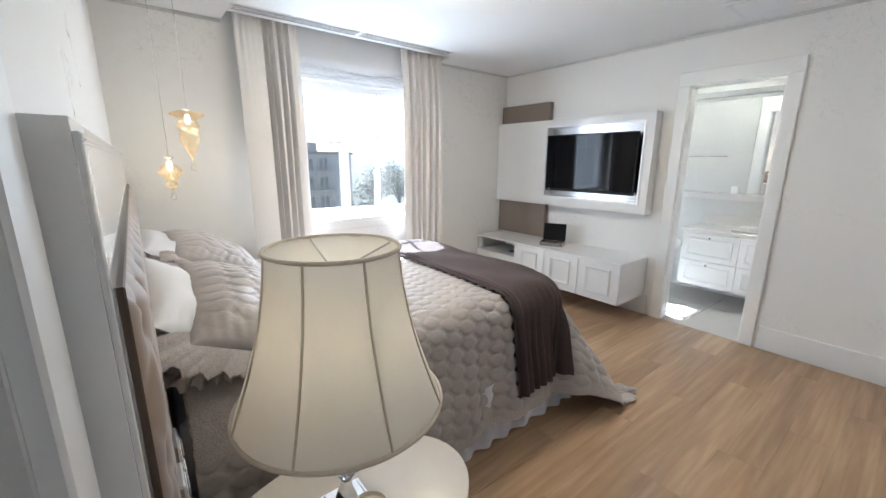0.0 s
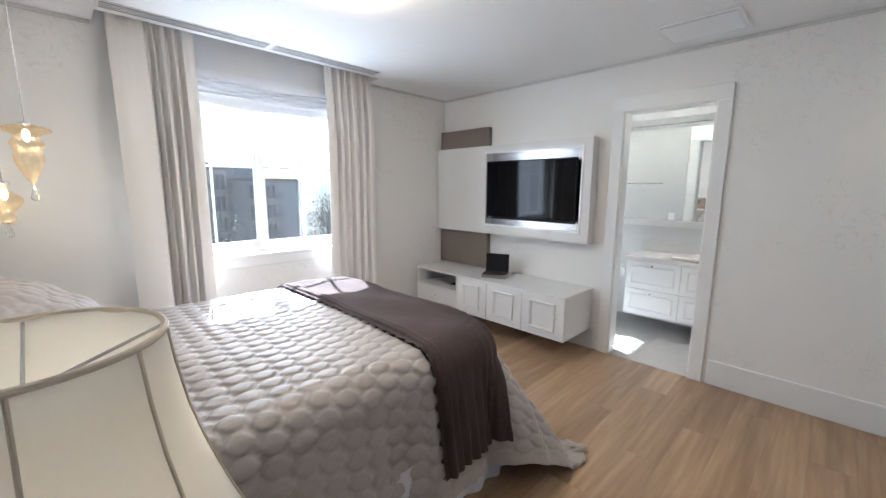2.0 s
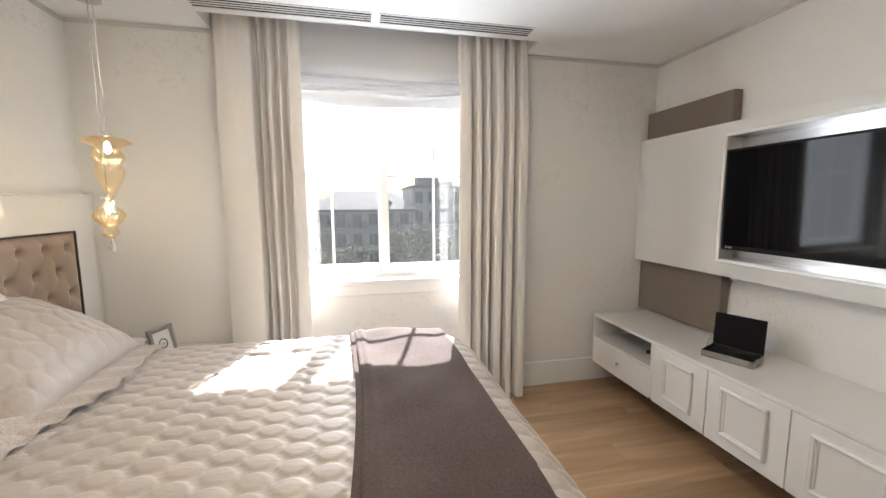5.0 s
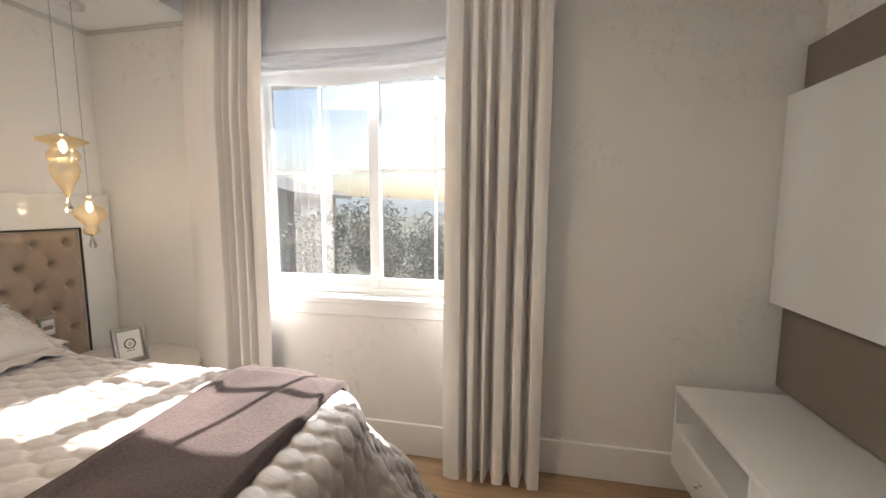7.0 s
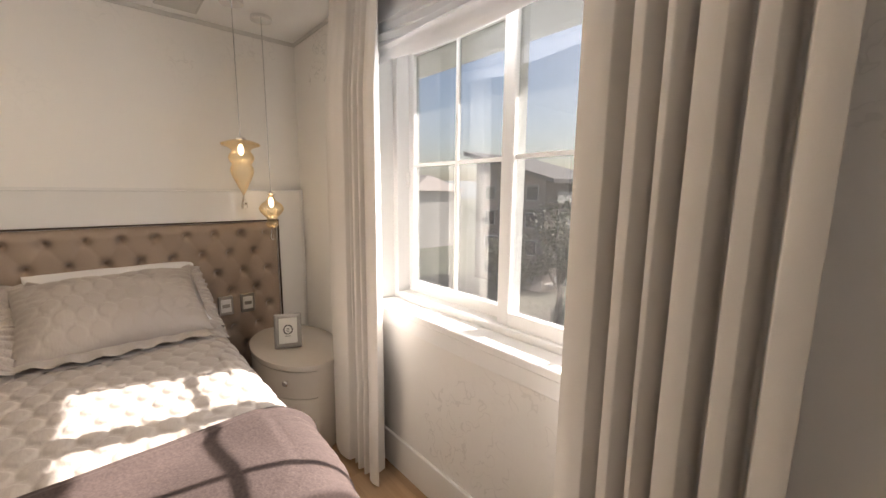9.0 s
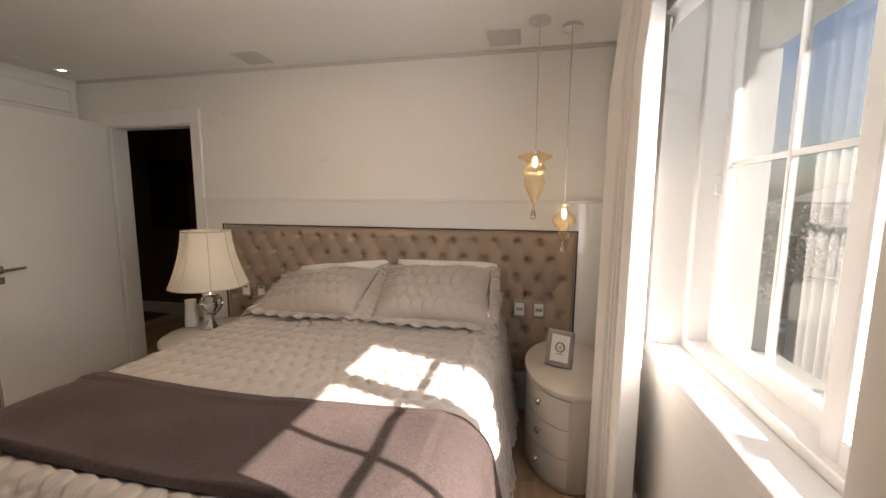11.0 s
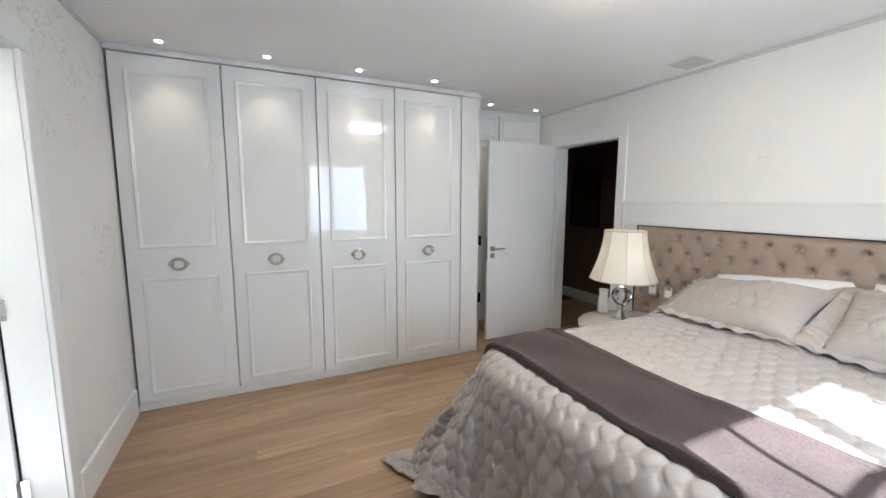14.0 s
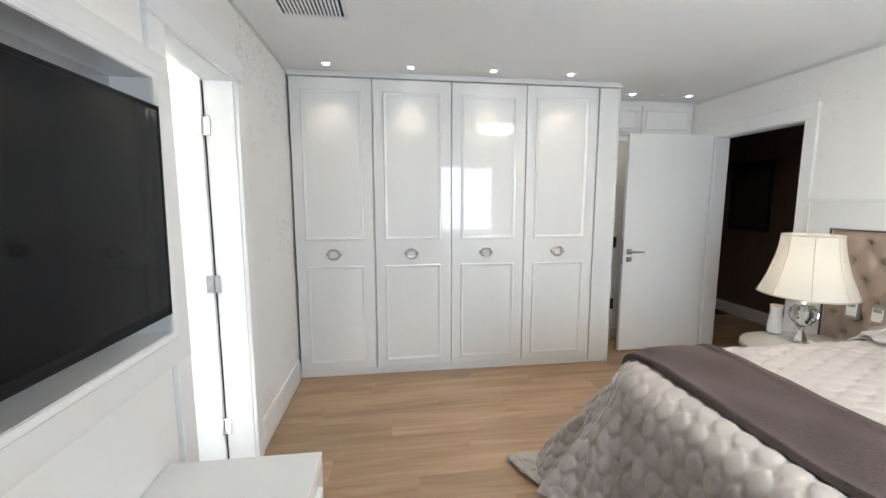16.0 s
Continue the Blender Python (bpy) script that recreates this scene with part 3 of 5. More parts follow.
def curtain(name, x0, x1, pleats, phase, label):
    """A floor-length drape hanging in full rounded pleats with narrow dark valleys between them."""
    nz, nx = 30, 320
    P = np.zeros((nz, nx, 3))
    for i in range(nz):
        q = i / (nz - 1)
        z = POCKET - 0.012 - q * (POCKET - 0.024)
        full = min(1.0, 0.45 + 2.2 * q) * (1 + 0.10 * q)
        cuts = [u0 + (0.006 * math.sin(2.0 * q + 11 * u0 + phase) - 0.02 * (1 - q) ** 4 * (0.5 - u0)) * (0 < u0 < 1) for u0 in pleats]
        for j in range(nx):
            u = j / (nx - 1)
            k = max(n for n in range(len(cuts) - 1) if cuts[n] <= u + 1e-9)
            s_ = (u - cuts[k]) / (cuts[k + 1] - cuts[k])
            wide = (cuts[k + 1] - cuts[k]) * (x1 - x0)
            gap = min(abs(u - c0) for c0 in cuts[1:-1]) * (x1 - x0)
            rise = min(1.0, max(0.0, (gap - 0.004) / 0.020))
            rise = rise * rise * (3 - 2 * rise)
            y = 4.765 - (0.085 * rise + 0.12 * wide * math.sin(math.pi * s_)) * full - 0.004 * math.sin(9 * u + phase + 3 * q)
            y -= 0.004 * (1 - q) ** 8 * math.sin(70 * u)
            P[i, j] = (x0 + (x1 - x0) * u + 0.006 * math.sin(2.5 * q + phase), y, z)
    back = P.copy()
    back[:, :, 1] += 0.006
    g = Geo().sheet(P).sheet(back, True)
    n = nz * nx
    g.f += [(i * nx, (i + 1) * nx, n + (i + 1) * nx, n + i * nx) for i in range(nz - 1)]
    g.f += [(i * nx + nx - 1, n + i * nx + nx - 1, n + (i + 1) * nx + nx - 1, (i + 1) * nx + nx - 1) for i in range(nz - 1)]
    t = thing(name, ((x0 + x1) / 2, 4.71, 0), label, "curtain", "curtains at the window")
    part("drape", g, CURTAIN, t, angle=80)
    return t


LEFT_PLEATS = (0, 0.46, 0.55, 0.68, 0.80, 1.0)
RIGHT_PLEATS = (0, 0.22, 0.36, 0.48, 0.68, 0.84, 1.0)
curtain("curtain", 2.25, 2.72, LEFT_PLEATS, 0.4, "floor-length greige linen curtain gathered beside the window")
curtain("curtain", 3.71, 4.20, RIGHT_PLEATS, 2.0, "floor-length greige linen curtain hanging near the media wall")
solid("curtain_rail", Geo().box(2.21, 4.22, 4.695, 4.72, POCKET - 0.01, POCKET - 0.0005, 0.002), TRIM, "slim white ceiling curtain rail", "rail")

# roman blind, drawn up in soft folds
nx, rows = 60, []
prof = [(POCKET - 0.03, 0.0), (2.40, 0.0), (2.33, 0.004), (2.285, 0.012), (2.262, 0.045), (2.255, 0.01), (2.235, 0.035), (2.222, 0.008), (2.20, 0.04), (2.188, 0.012), (2.165, 0.036), (2.15, 0.012), (2.12, 0.014), (2.09, 0.012)]
P = np.zeros((len(prof), nx, 3))
for i, (z, o) in enumerate(prof):
    for j in range(nx):
        u = j / (nx - 1)
        sag = -0.022 * math.sin(math.pi * u) * (1 if i > 2 else 0.2) + 0.006 * math.sin(11 * u + i) * (i > 3)
        P[i, j] = (2.58 + 1.28 * u, 4.815 - o - 0.004 * math.sin(17 * u + i), z + sag)
back = P.copy()
back[:, :, 1] += 0.003
bl = thing("roman_blind", (3.2, 4.81, 2.09), "sheer white roman blind drawn up in soft folds", "blind")
part("fabric", Geo().sheet(P).sheet(back, True), SHEER, bl, angle=70)
part("headrail", Geo().box(2.58, 3.86, 4.80, 4.83, POCKET - 0.03, POCKET - 0.001, 0.003), TRIM, bl)

# ceiling fittings
for xa, xb in ((2.20, 3.155), (3.185, 4.13)):
    ya, yb = 4.43, 4.56
    t = thing("slot_diffuser", ((xa + xb) / 2, 4.495, H), "white linear air slot diffuser with dark slots", "air vent", "ceiling slot diffusers")
    part("backing", Geo().box(xa, xb, ya, yb, H - 0.0014, H - 0.0004), SLOT, t)
    g = Geo().box(xa, xb, ya, ya + 0.014, H - 0.0045, H - 0.0014, 0.001).box(xa, xb, yb - 0.014, yb, H - 0.0045, H - 0.0014, 0.001)
    g.box(xa, xa + 0.012, ya + 0.014, yb - 0.014, H - 0.0045, H - 0.0014, 0.001).box(xb - 0.012, xb, ya + 0.014, yb - 0.014, H - 0.0045, H - 0.0014, 0.001)
    part("frame", g, TRIM, t)
    for k in range(3):
        y = ya + 0.014 + 0.102 * (k + 1) / 4
        part("slat", Geo().box(xa + 0.012, xb - 0.012, y - 0.0048, y + 0.0048, H - 0.0045, H - 0.0014, 0.001), TRIM, t)
t = thing("return_grille", (4.95, 2.15, H), "white louvred air return grille in the ceiling", "air vent")
part("backing", Geo().box(4.78, 5.12, 1.94, 2.36, H - 0.003, H - 0.001), SLOT, t)
g = Geo().box(4.76, 5.14, 1.92, 1.95, H - 0.012, H - 0.001, 0.003).box(4.76, 5.14, 2.35, 2.38, H - 0.012, H - 0.001, 0.003)
g.box(4.76, 4.79, 1.95, 2.35, H - 0.012, H - 0.001, 0.003).box(5.11, 5.14, 1.95, 2.35, H - 0.012, H - 0.001, 0.003)
part("frame", g, TRIM, t)
for k in range(15):
    x = 4.80 + 0.30 * (k + 0.5) / 15
    part("slat", Geo().box(-0.0058, 0.0058, 1.95, 2.35, -0.001, 0.001, 0, pose(x, 0, H - 0.010, 0, 28, 0)), TRIM, t)
for y in (2.38, 4.15):
    t = thing("ceiling_speaker", (1.64, y, H), "square grey flush ceiling speaker grille", "speaker", "flush ceiling speakers")
    part("mesh_cover", Geo().box(1.545, 1.735, y - 0.09, y + 0.09, H - 0.006, H - 0.001, 0.002), GRILLE, t)
    part("rim", Geo().border(1.535, 1.745, y - 0.10, y + 0.10, 0.012, 0.008, Matrix(((1, 0, 0, 0), (0, 0, 1, 0), (0, 1, 0, H - 0.001), (0, 0, 0, 1)))), GRILLE, t)
for sx, sy in SPOTS:
    t = thing("downlight", (sx, sy, H), "small square lit recessed ceiling downlight", "downlight", "recessed downlights")
    part("trim_ring", Geo().box(sx - 0.04, sx + 0.04, sy - 0.04, sy + 0.04, H - 0.006, H - 0.001, 0.002), TRIM, t)
    part("lens", Geo().box(sx - 0.019, sx + 0.019, sy - 0.019, sy + 0.019, H - 0.008, H - 0.006, 0.001), SPOTGLOW, t, "glowing lens")
t = thing("ceiling_light", (3.08, 3.13, H), "square warm-lit opal glass flush ceiling lamp", "ceiling lamp")
part("canopy", Geo().box(3.0, 3.16, 3.05, 3.21, H - 0.03, H - 0.001, 0.004), SILVER, t)
n = 14
P = np.zeros((n, n, 3))
for i in range(n):
    for j in range(n):
        u, v = 2 * i / (n - 1) - 1, 2 * j / (n - 1) - 1
        P[i, j] = (3.08 + 0.2 * u, 3.13 + 0.2 * v, H - 0.085 + 0.045 * max(abs(u), abs(v)) ** 3)
Q = P.copy()
Q[:, :, 2] += 0.006
part("diffuser", Geo().sheet(P).sheet(Q, True), PLAFON, t, "curved opal glass plate", 60)
t = thing("smoke_detector", (2.0, 0.74, H), "tiny white ceiling sensor", "sensor")
part("cover", Geo().lathe([(0.02, 0), (0.022, -0.008), (0.014, -0.016)], 20, pose(2.0, 0.74, H - 0.0005)), TRIM, t)

# ---------- wardrobe ----------
YF = 1.03
wr = thing("wardrobe", (3.95, 0.72, 0), "built-in off-white glossy wardrobe with four moulded doors", "wardrobe")
part("plinth", Geo().box(2.60, 5.335, YS + 0.02, YF - 0.022, 0.0, 0.062, 0.002), LACQUER, wr)
part("side_panel", Geo().box(2.585, 2.603, YS + 0.005, YF, 0.0, 2.44, 0.002), LACQUER, wr)
part("filler", Geo().box(2.6035, 2.775, YF - 0.022, YF, 0.03, 2.44, 0.002), LACQUER, wr)
part("carcass", Geo().box(2.604, 5.335, YS + 0.005, YF - 0.10, 0.063, 2.44), LACQUER, wr)
part("cornice", Geo().box(2.575, 5.336, YS + 0.005, YF + 0.012, 2.445, 2.468, 0.004).box(2.585, 5.336, YS + 0.005, YF - 0.005, 2.468, H - 0.001), LACQUER, wr)
edges = (5.325, 4.692, 4.055, 3.418, 2.781)
for k in range(4):
    xb, xa = edges[k] - 0.0035, edges[k + 1] + 0.0035
    dr = part("door", Geo().box(xa, xb, YF - 0.022, YF, 0.066, 2.438, 0.002), LACQUER, wr)
    face = Matrix(((-1, 0, 0, 0), (0, -1, 0, YF), (0, 0, 1, 0), (0, 0, 0, 1)))
    for z0, z1 in ((1.17, 2.345), (0.125, 0.955)):
        part("moulding", Geo().border(-xb + 0.08, -xa - 0.085, z0, z1, 0.026, 0.013, face), LACQUER, dr)
    xm = (xa + xb) / 2 + 0.015
    ring = [(xm + 0.046 * math.cos(q), YF + 0.020, 1.052 + 0.038 * math.sin(q)) for q in np.linspace(0, 2 * math.pi, 28, endpoint=False)]
    g = Geo().tube(ring, 0.0105, 8, True)
    for s in (-1, 1):
        g.lathe([(0.016, 0), (0.017, 0.008), (0.010, 0.020), (0.012, 0.030), (0.004, 0.034)], 14, pose(xm + s * 0.046, YF, 1.052, -90, 0, 0))
    part("ring_pull", g, STEEL, dr, "polished metal ring pull")

# panelled cupboard over and behind the door
nc = thing("niche_cupboard", (2.0, 0.45, 0), "off-white panelled cupboard behind the bedroom door", "cupboard")
part("body", Geo().box(X0 + 0.002, 2.583, YS + 0.003, 0.48, 0, H - 0.001), LACQUER, nc)
face = Matrix(((-1, 0, 0, 0), (0, -1, 0, 0.48), (0, 0, 1, 0), (0, 0, 0, 1)))
for xa, xb in ((1.46, 2.02), (2.03, 2.575)):
    for z0, z1, zz in ((2.16, 2.44, 2.40), (0.08, 2.14, 2.10)):
        dr = part("door", Geo().box(xa, xb, 0.48, 0.50, z0, z1, 0.002), LACQUER, nc)
        part("moulding", Geo().border(-xb + 0.04, -xa - 0.04, z0 + 0.05, zz, 0.02, 0.011, Matrix.Translation((0, 0.02, 0)) @ face), LACQUER, dr)
t = thing("hinge_strip", (2.55, 0.94, 0.48), "black metal cupboard fittings beside the wardrobe", "fitting")
for z0 in (1.06, 0.48):
    part("plate", Geo().box(2.505, 2.5845, 0.93, 0.955, z0, z0 + 0.10, 0.003), BLACK, t)

# ---------- media wall ----------
mp = thing("media_unit", (5.27, 3.88, 0.98), "glossy off-white wall unit with a recess for the television", "media unit")
PY0, PY1, PZ0, PZ1, PX = 2.933, 4.835, 0.985, 1.91, 5.218
RY0, RY1, RZ0, RZ1 = 3.028, 4.088, 1.09, 1.828
part("board", Geo().ring(PX, 5.338, PY0, PY1, PZ0, PZ1, RY0, RY1, RZ0, RZ1), LACQUER, mp)
part("recess_back", Geo().box(5.325, 5.337, RY0, RY1, RZ0, RZ1), SILVER, mp, "brushed silver recess lining")
rot = Matrix(((0, 1, 0, PX), (1, 0, 0, 0), (0, 0, 1, 0), (0, 0, 0, 1)))
part("moulding", Geo().border(RY0 - 0.022, RY1 + 0.022, RZ0 - 0.022, RZ1 + 0.022, 0.020, 0.010, rot), LACQUER, mp)
tv = thing("television", (5.25, 3.55, 1.13), "black flat-screen television in the wall panel recess", "television")
TYA, TYB, TZA, TZB = 3.055, 4.06, 1.155, 1.745
tilt = pose(5.23, 0, 1.16, 0, -1.0, 0) @ Matrix.Translation((-5.23, 0, -1.16))
part("body", Geo().box(5.202, 5.230, TYA, TYB, TZA, TZB, 0.006, tilt).box(5.230, 5.262, TYA + 0.18, TYB - 0.18, TZA + 0.1, TZB - 0.12, 0.012, tilt), BLACK, tv)
part("screen", Geo().box(5.2002, 5.203, TYA + 0.012, TYB - 0.012, TZA + 0.026, TZB - 0.012, 0, tilt), SCREEN, tv, "dark glossy screen")
part("bezel", Geo().border(TYA, TYB, TZA, TZB, 0.011, 0.004, tilt @ Matrix(((0, 1, 0, 5.202), (1, 0, 0, 0), (0, 0, 1, 0), (0, 0, 0, 1)))), BLACK, tv)
g = Geo().lathe([(0.0075, 0), (0.0075, 0.0006)], 16, tilt @ pose(5.2005, TYB - 0.035, TZA + 0.014, 0, -90, 0)).box(5.1995, 5.2012, TYB - 0.068, TYB - 0.048, TZA + 0.009, TZA + 0.019, 0, tilt)
part("badge", g, SILVER, tv, "small pale badge")
part("bracket", Geo().box(5.255, 5.326, 3.42, 3.70, 1.30, 1.60, 0.003), BLACK, tv)
for z0, z1, y0 in ((PZ1, 2.115, 4.12), (0.585, PZ0, 4.105)):
    solid("taupe_back_board", Geo().box(5.275, 5.338, y0, 4.835, z0, z1, 0.002), TAUPE, "flat taupe laminate back panel on the media wall", "panel", "taupe panels")

CX0, CX1, CY0, CY1, CZ0, CZ1 = 4.835, 5.336, 2.905, 4.755, 0.19, 0.578
cs = thing("media_console", (5.08, 3.83, 0.19), "floating glossy off-white media console with moulded doors", "console")
part("top", Geo().box(CX0 - 0.016, CX1, CY0 - 0.003, CY1 + 0.003, CZ1 - 0.02, CZ1, 0.002), LACQUER, cs)
g = Geo().box(CX0, CX1, CY0, CY0 + 0.018, CZ0, CZ1 - 0.02, 0.001).box(CX0 - 0.015, CX1, CY1 - 0.018, CY1, CZ0, CZ1 - 0.02, 0.001)
g.box(CX0, CX1, CY0 + 0.018, CY1 - 0.018, CZ0, CZ0 + 0.018).box(CX1 - 0.012, CX1, CY0 + 0.018, CY1 - 0.018, CZ0 + 0.018, CZ1 - 0.02)
g.box(CX0 - 0.015, CX1 - 0.012, 4.125, 4.143, CZ0 + 0.018, CZ1 - 0.02).box(CX0 - 0.013, CX1 - 0.012, 4.143, CY1 - 0.018, 0.385, 0.40)
part("body", g, LACQUER, cs)
for y0, y1 in ((2.905, 3.324), (3.329, 3.732), (3.737, 4.122)):
    dr = part("door", Geo().box(CX0 - 0.016, CX0 - 0.001, y0, y1, CZ0 + 0.001, CZ1 - 0.022, 0.0015), LACQUER, cs)
    fm = Matrix(((0, 1, 0, CX0 - 0.016), (1, 0, 0, 0), (0, 0, 1, 0), (0, 0, 0, 1)))
    part("moulding", Geo().border(y0 + 0.085, y1 - 0.085, 0.255, 0.505, 0.024, 0.017, fm), LACQUER, dr)
dr = part("drawer", Geo().box(CX0 - 0.016, CX0 - 0.001, 4.145, CY1 - 0.019, CZ0 + 0.001, 0.383, 0.0015), LACQUER, cs)


def knob(parent, m, r=0.016, material=None):
    g = Geo().lathe([(0.4 * r, 0), (0.35 * r, 0.6 * r), (0.95 * r, 1.0 * r), (r, 1.5 * r), (0.7 * r, 1.9 * r), (0.2 * r, 2.0 * r)], 18, m)
    part("knob", g, material or CHROME, parent, "small round knob")


knob(dr, pose(CX0 - 0.016, 4.44, 0.30, 0, -90, 0), 0.014)
solid("cable", Geo().tube([(5.0 + 0.06 * math.cos(q) * (1 + 0.2 * math.sin(3 * q)), 4.28 + 0.07 * math.sin(q), 0.408 + 0.010 * (1 + math.sin(2.3 * q))) for q in np.linspace(0, 14, 70)], 0.004, 6), BLACK, "coiled black cable lying in the console shelf", "cable")

jb = thing("jewellery_box", (5.02, 3.79, CZ1), "open black and silver jewellery box on the console", "box")
mm = pose(5.03, 3.79, CZ1 + 0.001, 0, 0, 24)
part("tray", Geo().box(-0.085, 0.085, -0.12, 0.12, 0, 0.008, 0.002, mm).box(-0.085, -0.078, -0.12, 0.12, 0.008, 0.038, 0.001, mm).box(0.078, 0.085, -0.12, 0.12, 0.008, 0.038, 0.001, mm).box(-0.078, 0.078, -0.12, -0.113, 0.008, 0.038, 0.001, mm).box(-0.078, 0.078, 0.113, 0.12, 0.008, 0.038, 0.001, mm), STEEL, jb, "dark chrome tray")
part("lid", Geo().box(-0.005, 0.005, -0.12, 0.12, 0, 0.185, 0.002, mm @ pose(0.082, 0, 0.038, 0, 4, 0)), BLACK, jb, "raised black lid")
part("stay", Geo().tube([mm @ Vector((-0.03, 0.117, 0.038)), mm @ Vector((0.085, 0.117, 0.15))], 0.0015, 6), SILVER, jb)
part("lining", Geo().box(-0.077, 0.0, -0.112, 0.112, 0.008, 0.028, 0.003, mm).box(0.004, 0.077, -0.112, 0.112, 0.008, 0.024, 0.003, mm), BLACK, jb)
for wy in (-0.03, 0.02):
    part("watch", Geo().lathe([(0.012, 0.028), (0.012, 0.036)], 14, mm @ pose(-0.03, wy, 0)), SILVER, jb)

# ---------- headboard ----------
HX = 1.49
hb = thing("headboard", (1.47, 3.28, 0), "wide off-white lacquered headboard with button-tufted taupe panel", "headboard")
HY0, HY1, HZ = 1.745, 4.835, 1.50
TY0, TY1, TZ0, TZ1 = 1.93, 4.645, 0.30, 1.285
g = Geo().ring(X0 + 0.001, HX, HY0, HY1, 0, HZ, TY0, TY1, TZ0, TZ1)
part("surround", g, LACQUER, hb)
side = Matrix(((0, -1, 0, HX), (1, 0, 0, 0), (0, 0, 1, 0), (0, 0, 0, 1)))
part("inner_trim", Geo().border(TY0 - 0.012, TY1 + 0.012, TZ0, TZ1 + 0.012, 0.010, 0.010, side), DARKMETAL, hb, "thin dark metal edging")
part("edge_trim", Geo().border(HY0 + 0.012, HY1 - 0.012, 0.01, HZ - 0.012, 0.008, 0.006, side), LACQUER, hb)
DX, DZ, ZB = 0.1505, 0.124, 1.215
ny, nz = 380, 132
ys, zs = np.linspace(TY0, TY1, ny), np.linspace(TZ0, TZ1, nz)
YY, ZZ = np.meshgrid(ys, zs)
u, v = (YY - TY0 - 0.075) / DX, (ZB - ZZ) / (2 * DZ)
puff = (np.abs(np.sin(np.pi * (u + v))) * np.abs(np.sin(np.pi * (u - v)))) ** 0.4
near = np.full_like(YY, 9.0)
BUTTONS = []
for j in range(8):
    for i in range(-1, 19):
        by, bz = TY0 + 0.075 + (i + 0.5 * (j % 2)) * DX, ZB - j * DZ
        if TY0 + 0.02 < by < TY1 - 0.02 and bz > TZ0 + 0.02:
            BUTTONS.append((by, bz))
            near = np.minimum(near, (YY - by) ** 2 + (ZZ - bz) ** 2)
rim = np.minimum(np.minimum(YY - TY0, TY1 - YY), np.minimum(TZ1 - ZZ, 0.2))
edge = np.clip(rim / 0.05, 0, 1) ** 0.5
hh = (0.034 + 0.009 * puff - 0.018 * np.exp(-near / 0.0010) - 0.036 * np.exp(-near / 0.00024)) * edge
part("tufted_panel", Geo().sheet(np.stack([HX - 0.012 + hh, YY, ZZ], -1)), TUFT, hb, "button-tufted taupe velvet", 80)
bmesh_button = Geo().lathe([(0.001, 0.004), (0.006, 0.003), (0.009, 0.0), (0.009, -0.004)], 12).mesh("button", TUFT)
for by, bz in BUTTONS:
    bo = new("button", bmesh_button)
    bo.parent = hb
    bo.matrix_parent_inverse = Matrix.Translation(-BASES[hb.name])
    bo.matrix_basis = pose(HX - 0.028, by, bz, 0, 90, 0)


def switch_plate(y, z, n, label):
    t = thing("switch_plate", (HX + 0.03, y, z), label, "switch", "bedside switch plates")
    part("plate", Geo().box(HX + 0.012, HX + 0.040, y - 0.043, y + 0.043, z - 0.062, z + 0.062, 0.004), STEEL, t, "brushed metal plate")
    part("insert", Geo().box(HX + 0.040, HX + 0.043, y - 0.03, y + 0.03, z - 0.042, z + 0.042, 0.001), TRIM, t)
    for k in range(n):
        zz = z - 0.028 + 0.056 * k / max(1, n - 1)
        part("rocker", Geo().box(HX + 0.043, HX + 0.047, y - 0.022, y + 0.022, zz - 0.011, zz + 0.011, 0.002), STEEL if k == 1 else TRIM, t)


for y in (4.29, 4.42):
    switch_plate(y, 0.755, 3, "white and brushed-metal switch plate on the headboard")
for y in (2.13, 2.27):
    switch_plate(y, 0.77, 2, "white and brushed-metal socket plate on the headboard")

# ---------- bed ----------
bed = thing("bed", (2.5, 3.4, 0), "double bed with box base and ruffled white skirt", "bed")
part("base", Geo().box(1.54, 3.50, 2.56, 4.16, 0.03, 0.34, 0.02), SKIRT, bed)
part("mattress", Geo().box(1.54, 3.52, 2.56, 4.16, 0.345, 0.70, 0.06), LINEN, bed)
run = [(1.56, 2.50)] + [(x, 2.50) for x in np.linspace(1.58, 3.52, 150)] + [(3.56, y) for y in np.linspace(2.54, 4.18, 120)] + [(x, 4.22) for x in np.linspace(3.52, 1.58, 150)]
P = np.zeros((8, len(run), 3))
for j, (x, y) in enumerate(run):
    for i in range(8):
        q = i / 7
        w = (0.003 + 0.012 * q) * math.sin(j * 0.55 + 0.6 * math.sin(j * 0.13))
        nx_, ny_ = (0, -1) if y < 2.52 else ((0, 1) if y > 4.20 else (1, 0))
        P[i, j] = (x + nx_ * w, y + ny_ * w, 0.36 - 0.352 * q)
Q = P.copy()
Q[:, :, 0] += 0.002
part("skirt", Geo().sheet(P).sheet(Q, True), SKIRT, bed, "ruffled white cotton bed skirt", 80)

RX1, RY0_, RY1_ = 3.46, 2.66, 4.07          # where the top of the bedspread begins to round off
BZ, BR, RC = 0.765, 0.13, 0.20


